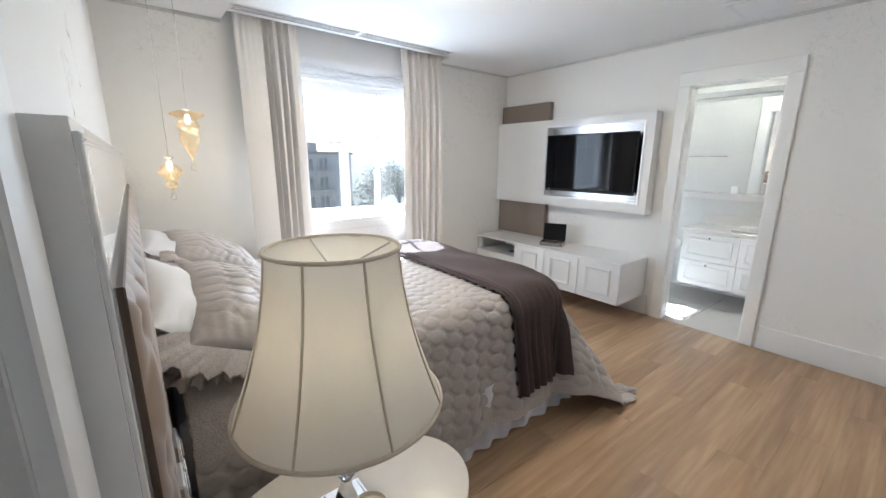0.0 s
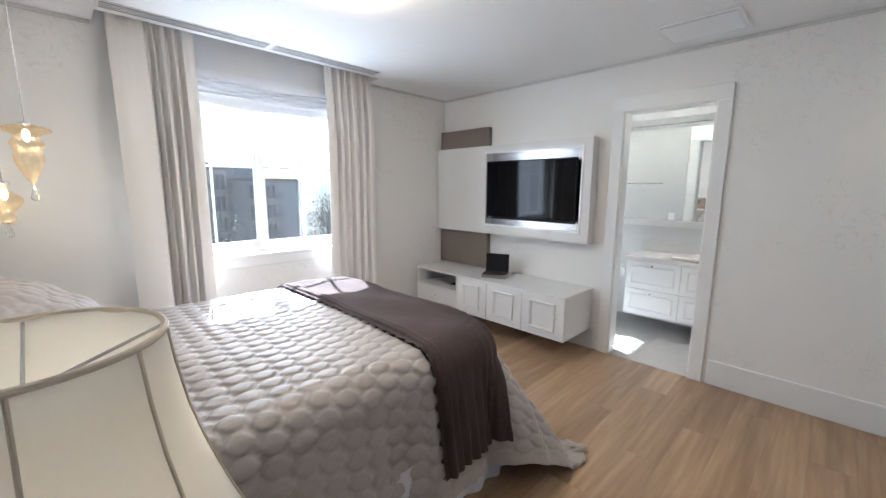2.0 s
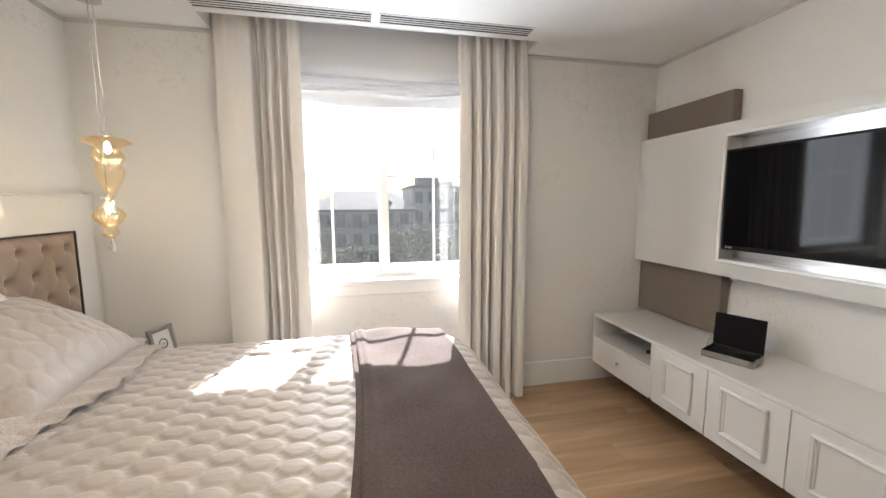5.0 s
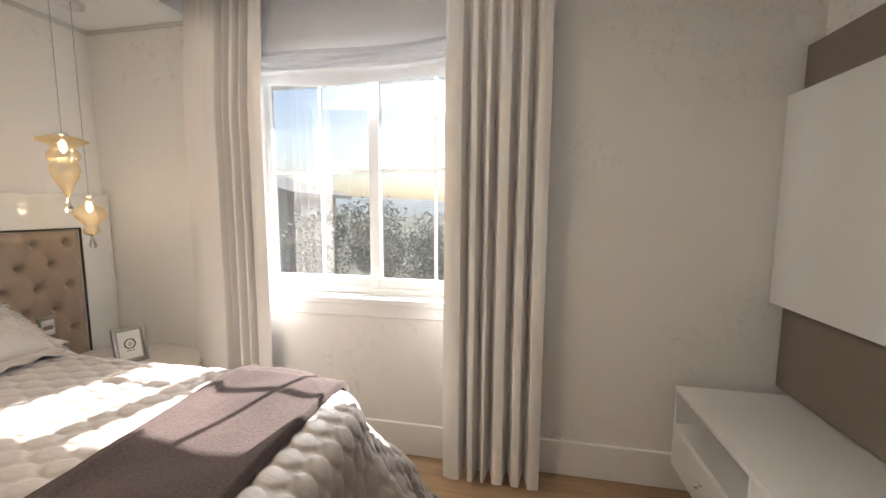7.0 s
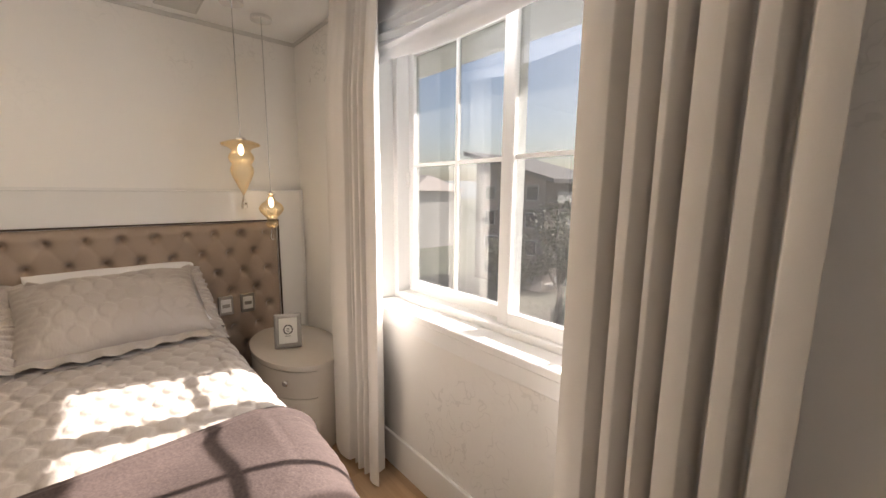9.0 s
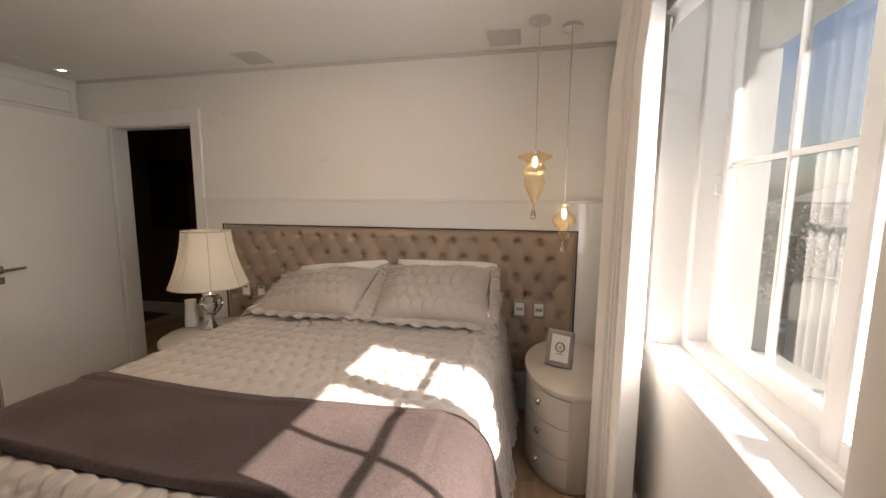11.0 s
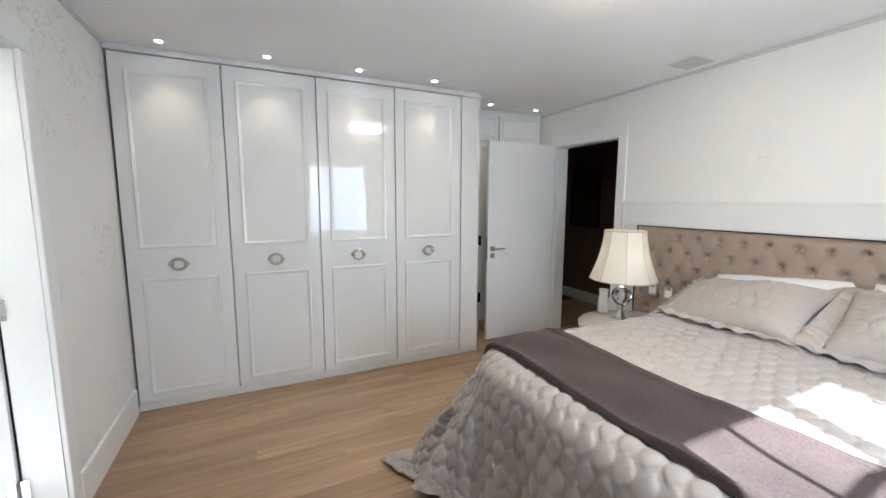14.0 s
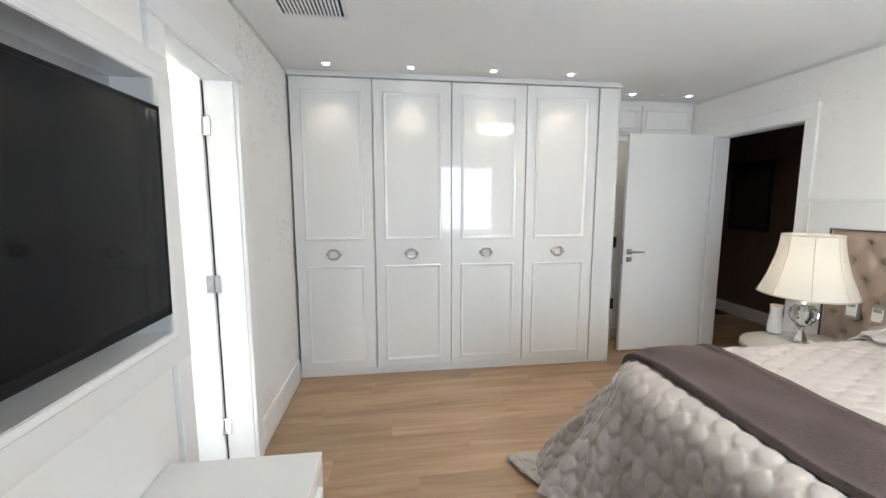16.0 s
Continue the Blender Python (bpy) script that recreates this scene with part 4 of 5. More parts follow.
def drape(px, py, lift=0.0):
    """Lays flat cloth (px, py) over the bed: flat on top, round over the edge, hanging in soft folds, the corners spread on the floor."""
    dx = np.maximum(px - (RX1 - RC), 0)
    dy = np.where(py < RY0_ + RC, py - RY0_ - RC, np.where(py > RY1_ - RC, py - RY1_ + RC, 0))
    far = np.sqrt(dx ** 2 + dy ** 2) + 1e-9
    nx_, ny_ = dx / far, dy / far
    d = np.maximum(far - RC, 0)
    R = BR + lift
    arc = np.minimum(d / R, math.pi / 2)
    hang = np.maximum(d - R * math.pi / 2, 0)
    corner = np.clip(4 * np.abs(nx_ * ny_) - 0.15, 0, 1)
    along = np.where(np.abs(ny_) > np.abs(nx_), px * 1.0 + 2.0, py * 1.0) + 0.35 * np.arctan2(ny_, nx_)
    fold = (0.020 * np.sin(11.5 * along) + 0.012 * np.sin(23 * along + 1.2)) * np.clip(hang / 0.35, 0, 1)
    fold += 0.055 * np.sin(7 * np.arctan2(np.abs(ny_), nx_) + 0.9) * corner * np.clip(hang / 0.3, 0, 1)
    out = R * np.sin(arc) + hang * (0.16 + 0.36 * corner) + fold
    z = BZ + lift - R * (1 - np.cos(arc)) - hang * (0.985 - 0.12 * corner)
    low = 0.014 + lift
    over = np.maximum(low - z, 0)
    z = np.maximum(z, low + 0.012 * np.abs(np.sin(30 * along)) * np.clip(over * 12, 0, 1))
    out = out + 0.8 * over
    flat = np.where(d < 1e-6, 1.0, 0.0)
    z = z + flat * (0.006 * np.sin(2.1 * px + 0.7) * np.sin(3.3 * py) + 0.004 * np.sin(6 * px + 2 * py))
    out = out + np.minimum(far, RC)
    x = np.minimum(px, RX1 - RC) + nx_ * out
    y = np.clip(py, RY0_ + RC, RY1_ - RC) + ny_ * out
    return np.stack([x, y, z], -1)


def normals(P):
    du, dv = np.gradient(P, axis=0), np.gradient(P, axis=1)
    n = np.cross(du, dv)
    n /= np.linalg.norm(n, axis=-1, keepdims=True) + 1e-12
    return n


def petals(a, b, A=0.090, B=0.074):
    """Padded pointed leaves in staggered columns, with small studs between their tips."""
    h = np.zeros_like(a)
    col = np.round(a / A)
    for k in (-1, 0, 1):
        c = col + k
        off = np.where(np.mod(c, 2) == 0, 0.0, 0.5) * B
        dx = (a - c * A) / (0.545 * A)
        dy = np.abs(b - off - np.round((b - off) / B) * B) / (0.485 * B)
        f = np.clip(1 - dx ** 2 - dy, 0, 1)
        h = np.maximum(h, np.clip(f * 4.5, 0, 1) ** 0.7 * (0.70 + 0.30 * f))
    half = np.round(a / A - 0.5) + 0.5
    sx_ = a - half * A
    sy_ = b - 0.25 * B - np.round((b - 0.25 * B) / (0.5 * B)) * 0.5 * B
    return h + 0.45 * np.exp(-((np.abs(sx_) + np.abs(sy_)) / 0.008) ** 2)


def cloth_sheet(px, py, height, lift, thick=0.008):
    P = drape(px, py, lift)
    n = normals(P)
    top = P + n * height[..., None]
    under = P - n * thick
    step = 3 if P.shape[0] > 200 else 1
    return Geo().sheet(top).sheet(under[::step, ::step], True)


SIDE, FOOT = 0.66, 0.70
px, py = np.meshgrid(np.arange(1.56, RX1 + FOOT, 0.006), np.arange(RY0_ - SIDE, RY1_ + SIDE, 0.006), indexing="ij")
rolled = np.clip((np.maximum(px - RX1, 0) + np.maximum(RY0_ - py, 0) + np.maximum(py - RY1_, 0)) / 0.15, 0, 1)
qh = (0.0082 + 0.0015 * rolled) * petals(px + 0.02, py) * (1 + 0.25 * np.sin(9 * px + 4 * py) * np.sin(7 * py))
spread = thing("bedspread", (2.5, 3.4, 0.75), "beige satin quilted bedspread with petal pattern draped to the floor", "bedspread")
part("quilt", cloth_sheet(px, py, qh, 0.0), QUILT, spread, "", 75)
# lace border along the hanging hem
hem = []
for yy, s in ((RY0_ - SIDE, -1), (RY1_ + SIDE, 1)):
    hem.append(np.meshgrid(np.arange(1.58, RX1 + FOOT, 0.012), yy + s * np.linspace(-0.012, 0.055, 8), indexing="ij"))
hem.append(np.meshgrid(RX1 + FOOT + np.linspace(-0.015, 0.055, 8), np.arange(RY0_ - SIDE, RY1_ + SIDE, 0.012), indexing="ij"))
for hx, hy in hem:
    hgt = 0.006 * np.sin(hx * 95) * np.sin(hy * 95) + 0.006
    part("lace_hem", cloth_sheet(hx, hy, hgt, 0.004, 0.002), LACE, spread, "lace hem", 80)

# plush runner over the foot end
px, py = np.meshgrid(np.linspace(3.0, 3.45, 70), np.arange(RY0_ - 0.60, RY1_ + 0.56, 0.012), indexing="ij")
px = px + 0.03 * np.sin(2.2 * (py - 2.6)) * np.linspace(1, 0.5, 70)[:, None]
rel = np.linspace(0, 1, 70)[:, None] + 0 * py
hang = np.clip(np.abs(py - 3.365) - 0.74, 0, 0.6)
rh = 0.010 + 0.010 * hang * 4 * np.abs(np.sin(rel * 26 + 0.8 * np.sin(4 * py))) + 0.005 * np.sin(9 * py + 6 * rel) + 0.003 * np.sin(21 * py - 9 * rel) * np.sin(5 * py) + 0.012 * np.exp(-(rel / 0.06) ** 2) + 0.012 * np.exp(-((1 - rel) / 0.10) ** 2) + 0.010 * np.exp(-((rel - 0.09) / 0.03) ** 2)
seam = np.clip(np.minimum(rel, 1 - rel) / 0.03, 0, 1) ** 0.5
rh = rh * seam - 0.004 * (1 - seam)
throw = thing("throw", (3.3, 3.4, 0.78), "plum-brown plush throw laid across the foot of the bed", "throw")
part("plush", cloth_sheet(px, py, rh, 0.015, 0.004), PLUSH, throw, "", 80)
px2, py2 = np.meshgrid(np.linspace(2.985, 3.02, 6), np.arange(RY0_ - 0.60, RY1_ + 0.56, 0.02), indexing="ij")
px2 = px2 + 0.03 * np.sin(2.2 * (py2 - 2.6))
part("folded_edge", cloth_sheet(px2, py2, 0.012 + 0 * px2, 0.008, 0.004), PLUSH, throw, "", 80)


def pillow(name, m, w, h, thick, material, label, quilted=False, ruffle=0.0, seed=0, group="pillows on the bed"):
    """A stuffed pillow: local x across, y up the slope, z out of it; m sets it in place."""
    nu, nv = (130, 96) if quilted else (56, 40)
    U, V = np.meshgrid(np.linspace(-1, 1, nu), np.linspace(-1, 1, nv), indexing="ij")
    full = (np.clip(1 - np.abs(U) ** 2.6, 0, 1) * np.clip(1 - np.abs(V) ** 2.6, 0, 1)) ** 0.52
    sx = U * w / 2 * (1 - 0.06 * (1 - np.abs(V)) * np.abs(U) ** 3) 
    sy = V * h / 2 * (1 - 0.07 * (1 - np.abs(U)) * np.abs(V) ** 3)
    wr_ = 0.010 * np.sin(6 * U + 3 * V + seed) * np.sin(5 * V - 2 * U + 2 * seed) * full
    crease = 0.006 * np.sin(40 * V + 6 * np.sin(3 * U + seed)) * np.clip(np.abs(U) - 0.6, 0, 1) * 2 * full
    top = thick * 0.62 * full + wr_ + crease
    if quilted:
        top = top + 0.0075 * petals(sy, sx, 0.088, 0.074) * full
    bot = -thick * 0.38 * full
    A, B = np.stack([sx, sy, top], -1), np.stack([sx, sy, bot], -1)
    t = thing(name, m.translation, label, "pillow", group)
    g = Geo()
    for arr, fl in ((A, False), (B, True)):
        flat = np.array([tuple(m @ Vector(p)) for p in arr.reshape(-1, 3)]).reshape(arr.shape)
        g.sheet(flat, fl)
    part("cushion", g, material, t, "", 75)
    if ruffle:
        n = 360
        P = np.zeros((7, n, 3))
        for k in range(n):
            q = 2 * math.pi * k / n
            cx, cy = math.cos(q), math.sin(q)
            sc = 1 / max(abs(cx), abs(cy))
            ex, ey = cx * sc * w / 2 * 0.99, cy * sc * h / 2 * 0.99
            for i in range(7):
                f = i / 6
                rr = 1 + 0.0 * f
                ox, oy = ruffle * f * np.clip(cx * sc * 1.0, -1, 1), ruffle * f * np.clip(cy * sc, -1, 1)
                wave = 0.012 * f * math.sin(k * 0.9 + seed) + 0.006 * f * math.sin(k * 0.37) - 0.03 * f * f
                P[i, k] = (m @ Vector((ex * rr + ox + 0.004 * f * math.sin(k * 1.7), ey * rr + oy + 0.004 * f * math.cos(k * 1.7), wave)))
        Q = P + np.array(m.to_3x3() @ Vector((0, 0, -0.003)))
        part("ruffle", Geo().sheet(P, False, True).sheet(Q, True, True), LACE, t, "scalloped lace ruffle", 80)
    return t


def lean(x, y, z, angle, roll=0.0, twist=0.0):
    """Pillow pose: local x along the headboard, leaning back by angle from lying flat."""
    return pose(x, y, z, 0, 0, 90 + twist) @ pose(0, 0, 0, angle, roll, 0)


for y, s in ((2.98, 0.3), (3.76, 1.7)):
    near = y < 3.4
    flat_pillow = pillow("white_pillow", lean(1.76, y - 0.03 * near, 0.845, 6, -4 * near, 0), 0.74, 0.46, 0.16, LINEN, "plain white cotton pillow with a lace border lying flat", False, 0.05, s)
    flat_near = flat_pillow if near else flat_near
    pillow("white_pillow", lean(1.665, y + 0.02, 0.925 - 0.045 * near, 42, -6 * near, 1.5), 0.72, 0.42, 0.13, LINEN, "plain white cotton pillow leaning on the headboard", False, 0.0, s + 1)
pillow("quilted_pillow", lean(1.845, 2.945, 0.865, 24, -6.5, -3), 0.76, 0.50, 0.18, SHAM, "beige satin quilted pillow with lace ruffle", True, 0.11, 0.4)
pillow("quilted_pillow", lean(1.835, 3.755, 0.905, 31, -1.0, 3), 0.72, 0.50, 0.18, SHAM, "beige satin quilted pillow with lace ruffle", True, 0.06, 2.1)
# lace border of the flat pillow, hanging over the bed's side
lx_, q_ = np.meshgrid(np.arange(1.57, 2.13, 0.006), np.linspace(0, 1, 30), indexing="ij")
drop_ = 0.34 + 0.012 * np.abs(np.sin(lx_ * 52)) + 0.02 * np.sin(lx_ * 9)
ly_ = RY0_ + 0.06 - q_ * drop_
lh_ = 0.040 + 0.014 * q_ * np.sin(lx_ * 48 + 2 * np.sin(7 * q_)) + 0.008 * np.sin(lx_ * 21 + 5 * q_) + 0.02 * np.sin(3.1 * q_)
part("lace_border", cloth_sheet(lx_ + 0.03 * q_ * (lx_ - 1.8), ly_, lh_, 0.012, 0.003), LACE, flat_near, "paisley lace border hanging over the side", 80)
px3, py3 = np.meshgrid(np.linspace(2.02, 2.16, 12), np.arange(2.58, 4.10, 0.012), indexing="ij")
part("lace_fold", cloth_sheet(px3 + 0.02 * np.sin(9 * py3), py3, 0.016 + 0.008 * np.sin(60 * py3) * np.linspace(0.2, 1, 12)[:, None], 0.012, 0.003), LACE, spread, "turned-back lace edge", 80)

# ---------- nightstands ----------
def nightstand(cx, cy, turn, rx=0.365, ry=0.238):
    t = thing("nightstand", (cx, cy, 0), "oval cream lacquered nightstand with three drawers", "nightstand", "nightstands beside the bed")
    m = pose(cx, cy, 0)
    part("body", Geo().lathe([(0.94, 0.004), (0.96, 0.02), (0.965, 0.49), (0.96, 0.515)], 72, m, rx, ry), NIGHT, t)
    part("top", Geo().lathe([(0.96, 0.515), (0.995, 0.517), (1.0, 0.523), (1.0, 0.538), (0.994, 0.545), (0.97, 0.546)], 72, m, rx, ry), NIGHT, t)
    for k in range(3):
        z0, z1 = 0.04 + 0.158 * k, 0.04 + 0.158 * (k + 1) - 0.005
        n = 30
        P, Q = np.zeros((2, n, 3)), np.zeros((2, n, 3))
        for j in range(n):
            q = radians(turn + (-52 + 104 * j / (n - 1)))
            for i, z in enumerate((z0, z1)):
                P[i, j] = (cx + 0.985 * rx * math.cos(q), cy + 0.985 * ry * math.sin(q), z)
                Q[i, j] = (cx + 0.955 * rx * math.cos(q), cy + 0.955 * ry * math.sin(q), z)
        g = Geo().sheet(P).sheet(Q, True)
        g.f += [(j, j + 1, 2 * n + j + 1, 2 * n + j) for j in range(n - 1)] + [(n + j, 3 * n + j, 3 * n + j + 1, n + j + 1) for j in range(n - 1)]
        g.f += [(0, 2 * n, 3 * n, n), (n - 1, 2 * n - 1, 4 * n - 1, 3 * n - 1)]
        dr = part("drawer", g, NIGHT, t)
        q = radians(turn * 0.70)
        ang = math.degrees(math.atan2(math.sin(q) / ry, math.cos(q) / rx))
        knob(dr, pose(cx + 0.98 * rx * math.cos(q), cy + 0.98 * ry * math.sin(q), (z0 + z1) / 2 + 0.02, 0, 0, ang) @ pose(0, 0, 0, 0, 90, 0), 0.017)
    return t


nightstand(1.90, 4.585, -58, 0.40, 0.248)
nightstand(1.875, 2.10, 58, 0.365, 0.25)
NT = 0.546

# table lamp
lx, ly = 1.87, 2.11
tl = thing("table_lamp", (lx, ly, NT), "lit table lamp with cut-glass base and cream bell shade", "table lamp")
m = pose(lx, ly, NT)
part("foot", Geo().box(-0.062, 0.062, -0.062, 0.062, 0.0, 0.016, 0.003, m).box(-0.05, 0.05, -0.05, 0.05, 0.016, 0.026, 0.004, m).lathe([(0.034, 0.026), (0.026, 0.05), (0.016, 0.075), (0.014, 0.09)], 4, m @ pose(0, 0, 0, 0, 0, 45)), CHROME, tl, "stepped chrome foot")
ribs = [(0.012, 0.09), (0.020, 0.105), (0.034, 0.125), (0.057, 0.150), (0.072, 0.180), (0.075, 0.205), (0.068, 0.232), (0.050, 0.255), (0.040, 0.262)]
g = Geo()
seg = 32
vs = []
for i, (r, z) in enumerate(ribs):
    for k in range(seg):
        rr = r * (1 + 0.06 * (1 if (k + i) % 2 else -1))
        vs.append((rr * math.cos(2 * math.pi * k / seg), rr * math.sin(2 * math.pi * k / seg), z))
fs = [(i * seg + k, i * seg + (k + 1) % seg, (i + 1) * seg + (k + 1) % seg, (i + 1) * seg + k) for i in range(len(ribs) - 1) for k in range(seg)]
fs += [tuple(range(seg - 1, -1, -1)), tuple((len(ribs) - 1) * seg + k for k in range(seg))]
part("glass_body", g.add(vs, fs, m), CRYSTAL, tl, "cut crystal globe", 10)
part("stem", Geo().tube([(lx, ly, NT + 0.26), (lx, ly, NT + 0.66)], 0.005, 10).lathe([(0.045, 0.262), (0.048, 0.268), (0.03, 0.276), (0.016, 0.29), (0.013, 0.33)], 24, m), CHROME, tl, "chrome collar and stem")
part("bulb", Geo().lathe([(0.012, 0.44), (0.022, 0.48), (0.03, 0.515), (0.024, 0.545), (0.004, 0.555)], 18, m), BULB, tl, "glowing bulb")
sh = [(0.250, 0.335), (0.247, 0.345), (0.226, 0.40), (0.205, 0.46), (0.187, 0.52), (0.172, 0.58), (0.160, 0.65), (0.152, 0.722)]
PANELS = 8


def shade_geo(profile, inset=0.0):
    seg = PANELS * 8
    P = np.zeros((len(profile), seg, 3))
    for i, (r, z) in enumerate(profile):
        for k in range(seg):
            q = 2 * math.pi * k / seg
            f = (k % 8) / 8
            rr = (r - inset) * (1 - 0.022 * math.sin(math.pi * f))
            P[i, k] = (lx + rr * math.cos(q), ly + rr * math.sin(q), NT + z)
    return P


g = Geo().sheet(shade_geo(sh), False, True).sheet(shade_geo(sh, 0.003), True, True)
shp = part("shade", g, SHADE, tl, "cream silk bell shade in panels", 60)
for k in range(PANELS):
    q = 2 * math.pi * k / PANELS
    part("seam", Geo().tube([(lx + (r + 0.001) * math.cos(q), ly + (r + 0.001) * math.sin(q), NT + z) for r, z in sh], 0.0028, 6), PIPING, shp)
for r, z in (sh[0], sh[-1]):
    part("piping", Geo().tube([(lx + r * math.cos(q), ly + r * math.sin(q), NT + z) for q in np.linspace(0, 2 * math.pi, 64, endpoint=False)], 0.005, 8, True), PIPING, shp)
part("spider", Geo().tube([(lx - 0.15, ly, NT + 0.715), (lx, ly, NT + 0.66), (lx + 0.15, ly, NT + 0.715)], 0.0025, 6).tube([(lx, ly - 0.15, NT + 0.715), (lx, ly, NT + 0.66), (lx, ly + 0.15, NT + 0.715)], 0.0025, 6), SILVER, tl)

vs_ = thing("ceramic_vase", (1.835, 1.898, NT), "small white ceramic vase with a beige rim", "vase")
m = pose(1.835, 1.898, NT)
part("body", Geo().lathe([(0.034, 0.001), (0.043, 0.006), (0.046, 0.03), (0.043, 0.08), (0.036, 0.13), (0.035, 0.165), (0.038, 0.196)], 32, m), CERAMIC, vs_)
part("rim", Geo().lathe([(0.038, 0.196), (0.0385, 0.203), (0.034, 0.204), (0.03, 0.197)], 32, m), PIPING, vs_, "beige rim")

# photo frame
pf = thing("photo_frame", (1.96, 4.53, NT), "silver picture frame with a printed wreath on white paper", "picture frame")
m = pose(1.955, 4.525, NT + 0.002, 0, 0, 68) @ pose(0, 0, 0, -14, 0, 0)
part("border", Geo().border(-0.078, 0.078, 0, 0.205, 0.026, 0.016, m).box(-0.076, 0.076, -0.002, 0.006, 0.002, 0.203, 0, m), STEEL, pf, "bevelled silver border")
part("paper", Geo().box(-0.053, 0.053, -0.0045, -0.0025, 0.025, 0.18, 0, m), PAPER, pf)
g = Geo()
for s in (-1, 1):
    for k in range(9):
        q = radians(-75 + 150 * k / 8)
        ccx, ccz = s * 0.024 * math.cos(q), 0.108 + 0.026 * math.sin(q)
        g.box(-0.0065, 0.0065, -0.0052, -0.0046, -0.0022, 0.0022, 0, m @ Matrix.Translation((ccx, 0, ccz)) @ pose(0, 0, 0, 0, -s * math.degrees(q) + 60, 0))
g.box(-0.008, 0.008, -0.0052, -0.0046, 0.113, 0.116, 0, m).box(-0.010, 0.010, -0.0052, -0.0046, 0.104, 0.107, 0, m).box(-0.007, 0.007, -0.0052, -0.0046, 0.096, 0.099, 0, m).box(-0.018, 0.018, -0.0052, -0.0046, 0.068, 0.071, 0, m)
part("print", g, INK, pf, "dark printed wreath")
part("strut", Geo().box(-0.02, 0.02, 0.004, 0.008, 0, 0.15, 0.001, m @ pose(0, 0.006, 0.15, 26, 0, 0) @ Matrix.Translation((0, 0, -0.15))), STEEL, pf)

# pendants
def pendant(x, y, cap_z, prof, drop_z, label):
    t = thing("pendant_lamp", (x, y, H), label, "pendant lamp", "pendant lamps over the nightstand")
    part("canopy", Geo().lathe([(0.058, H - 0.001), (0.06, H - 0.006), (0.058, H - 0.022), (0.02, H - 0.026)], 32, pose(x, y, 0)), CHROME, t, "round chrome canopy")
    part("cord", Geo().tube([(x, y, H - 0.024), (x, y, cap_z)], 0.0022, 6), SILVER, t)
    part("cap", Geo().lathe([(0.010, cap_z + 0.012), (0.026, cap_z + 0.004), (0.03, cap_z - 0.006), (0.018, cap_z - 0.012)], 24, pose(x, y, 0)), CHROME, t)
    outer = [(r, cap_z + z) for r, z in prof]
    inner = [(max(r - 0.003, 0.0015), z) for r, z in outer[::-1]]
    seg = 72
    P = np.zeros((len(outer) + len(inner), seg, 3))
    for i, (r, z) in enumerate(outer + inner):
        for k in range(seg):
            q = 2 * math.pi * k / seg
            rr = r * (1 + 0.045 * math.cos(18 * q + 30 * (z - cap_z)))
            P[i, k] = (x + rr * math.cos(q), y + rr * math.sin(q), z)
    part("glass", Geo().sheet(P, False, True), AMBER, t, "ribbed blown amber glass", 70)
    part("bulb", Geo().lathe([(0.006, cap_z - 0.03), (0.014, cap_z - 0.045), (0.014, cap_z - 0.075), (0.003, cap_z - 0.09)], 14, pose(x, y, 0)), BULB, t, "glowing bulb")
    dz = drop_z
    part("crystal", Geo().lathe([(0.001, dz + 0.085), (0.004, dz + 0.07), (0.012, dz + 0.04), (0.017, dz + 0.022), (0.014, dz + 0.008), (0.002, dz)], 8, pose(x, y, 0)), CRYSTAL, t, "faceted crystal drop", 5)
    part("link", Geo().tube([(x, y, dz + 0.082), (x, y, cap_z + prof[-1][1] + 0.004)], 0.0012, 6), SILVER, t)


pendant(1.852, 4.356, 1.775, [(0.02, -0.004), (0.06, -0.012), (0.098, -0.028), (0.095, -0.036), (0.055, -0.052), (0.043, -0.066), (0.058, -0.085), (0.064, -0.105), (0.055, -0.128), (0.046, -0.14), (0.056, -0.158), (0.058, -0.18), (0.046, -0.215), (0.028, -0.255), (0.012, -0.29), (0.004, -0.31)], 1.385, "amber blown-glass pendant with a flared rim and crystal drop")
pendant(1.732, 4.54, 1.478, [(0.012, -0.004), (0.016, -0.03), (0.03, -0.05), (0.056, -0.068), (0.069, -0.092), (0.064, -0.115), (0.042, -0.14), (0.028, -0.155), (0.026, -0.17), (0.036, -0.182), (0.034, -0.20), (0.022, -0.212), (0.006, -0.22)], 1.185, "amber blown-glass pendant with a round belly and crystal drop")

# ---------- bathroom ----------
BX1, BY0, BY1 = 6.66, 0.9, 4.84
built("bath_floor", Geo().box(X1 + 0.12, BX1, BY0, BY1, -0.2, -0.008), GAP, "grey porcelain bathroom floor")
g = Geo().box(BX1, BX1 + 0.15, BY0 - 0.15, 5.15, 0, H).box(X1 + 0.12, BX1, BY0 - 0.15, BY0, 0, H)
g.box(X1 + 0.12, BX1, BY1, 5.15, 0, 1.05).box(X1 + 0.12, BX1, BY1, 5.15, 2.1, H).box(X1 + 0.12, 5.92, BY1, 5.15, 1.05, 2.1).box(6.62, BX1, BY1, 5.15, 1.05, 2.1)
built("wall_bath", g, BATHWALL, "white bathroom walls with a window")
built("wall_bath_lining", Geo().box(X1 + 0.1205, X1 + 0.128, 2.85, BY1, 0, H).box(X1 + 0.1205, X1 + 0.128, BY0, 1.98, 0, H), BATHGREY, "grey bathroom side of the wall")
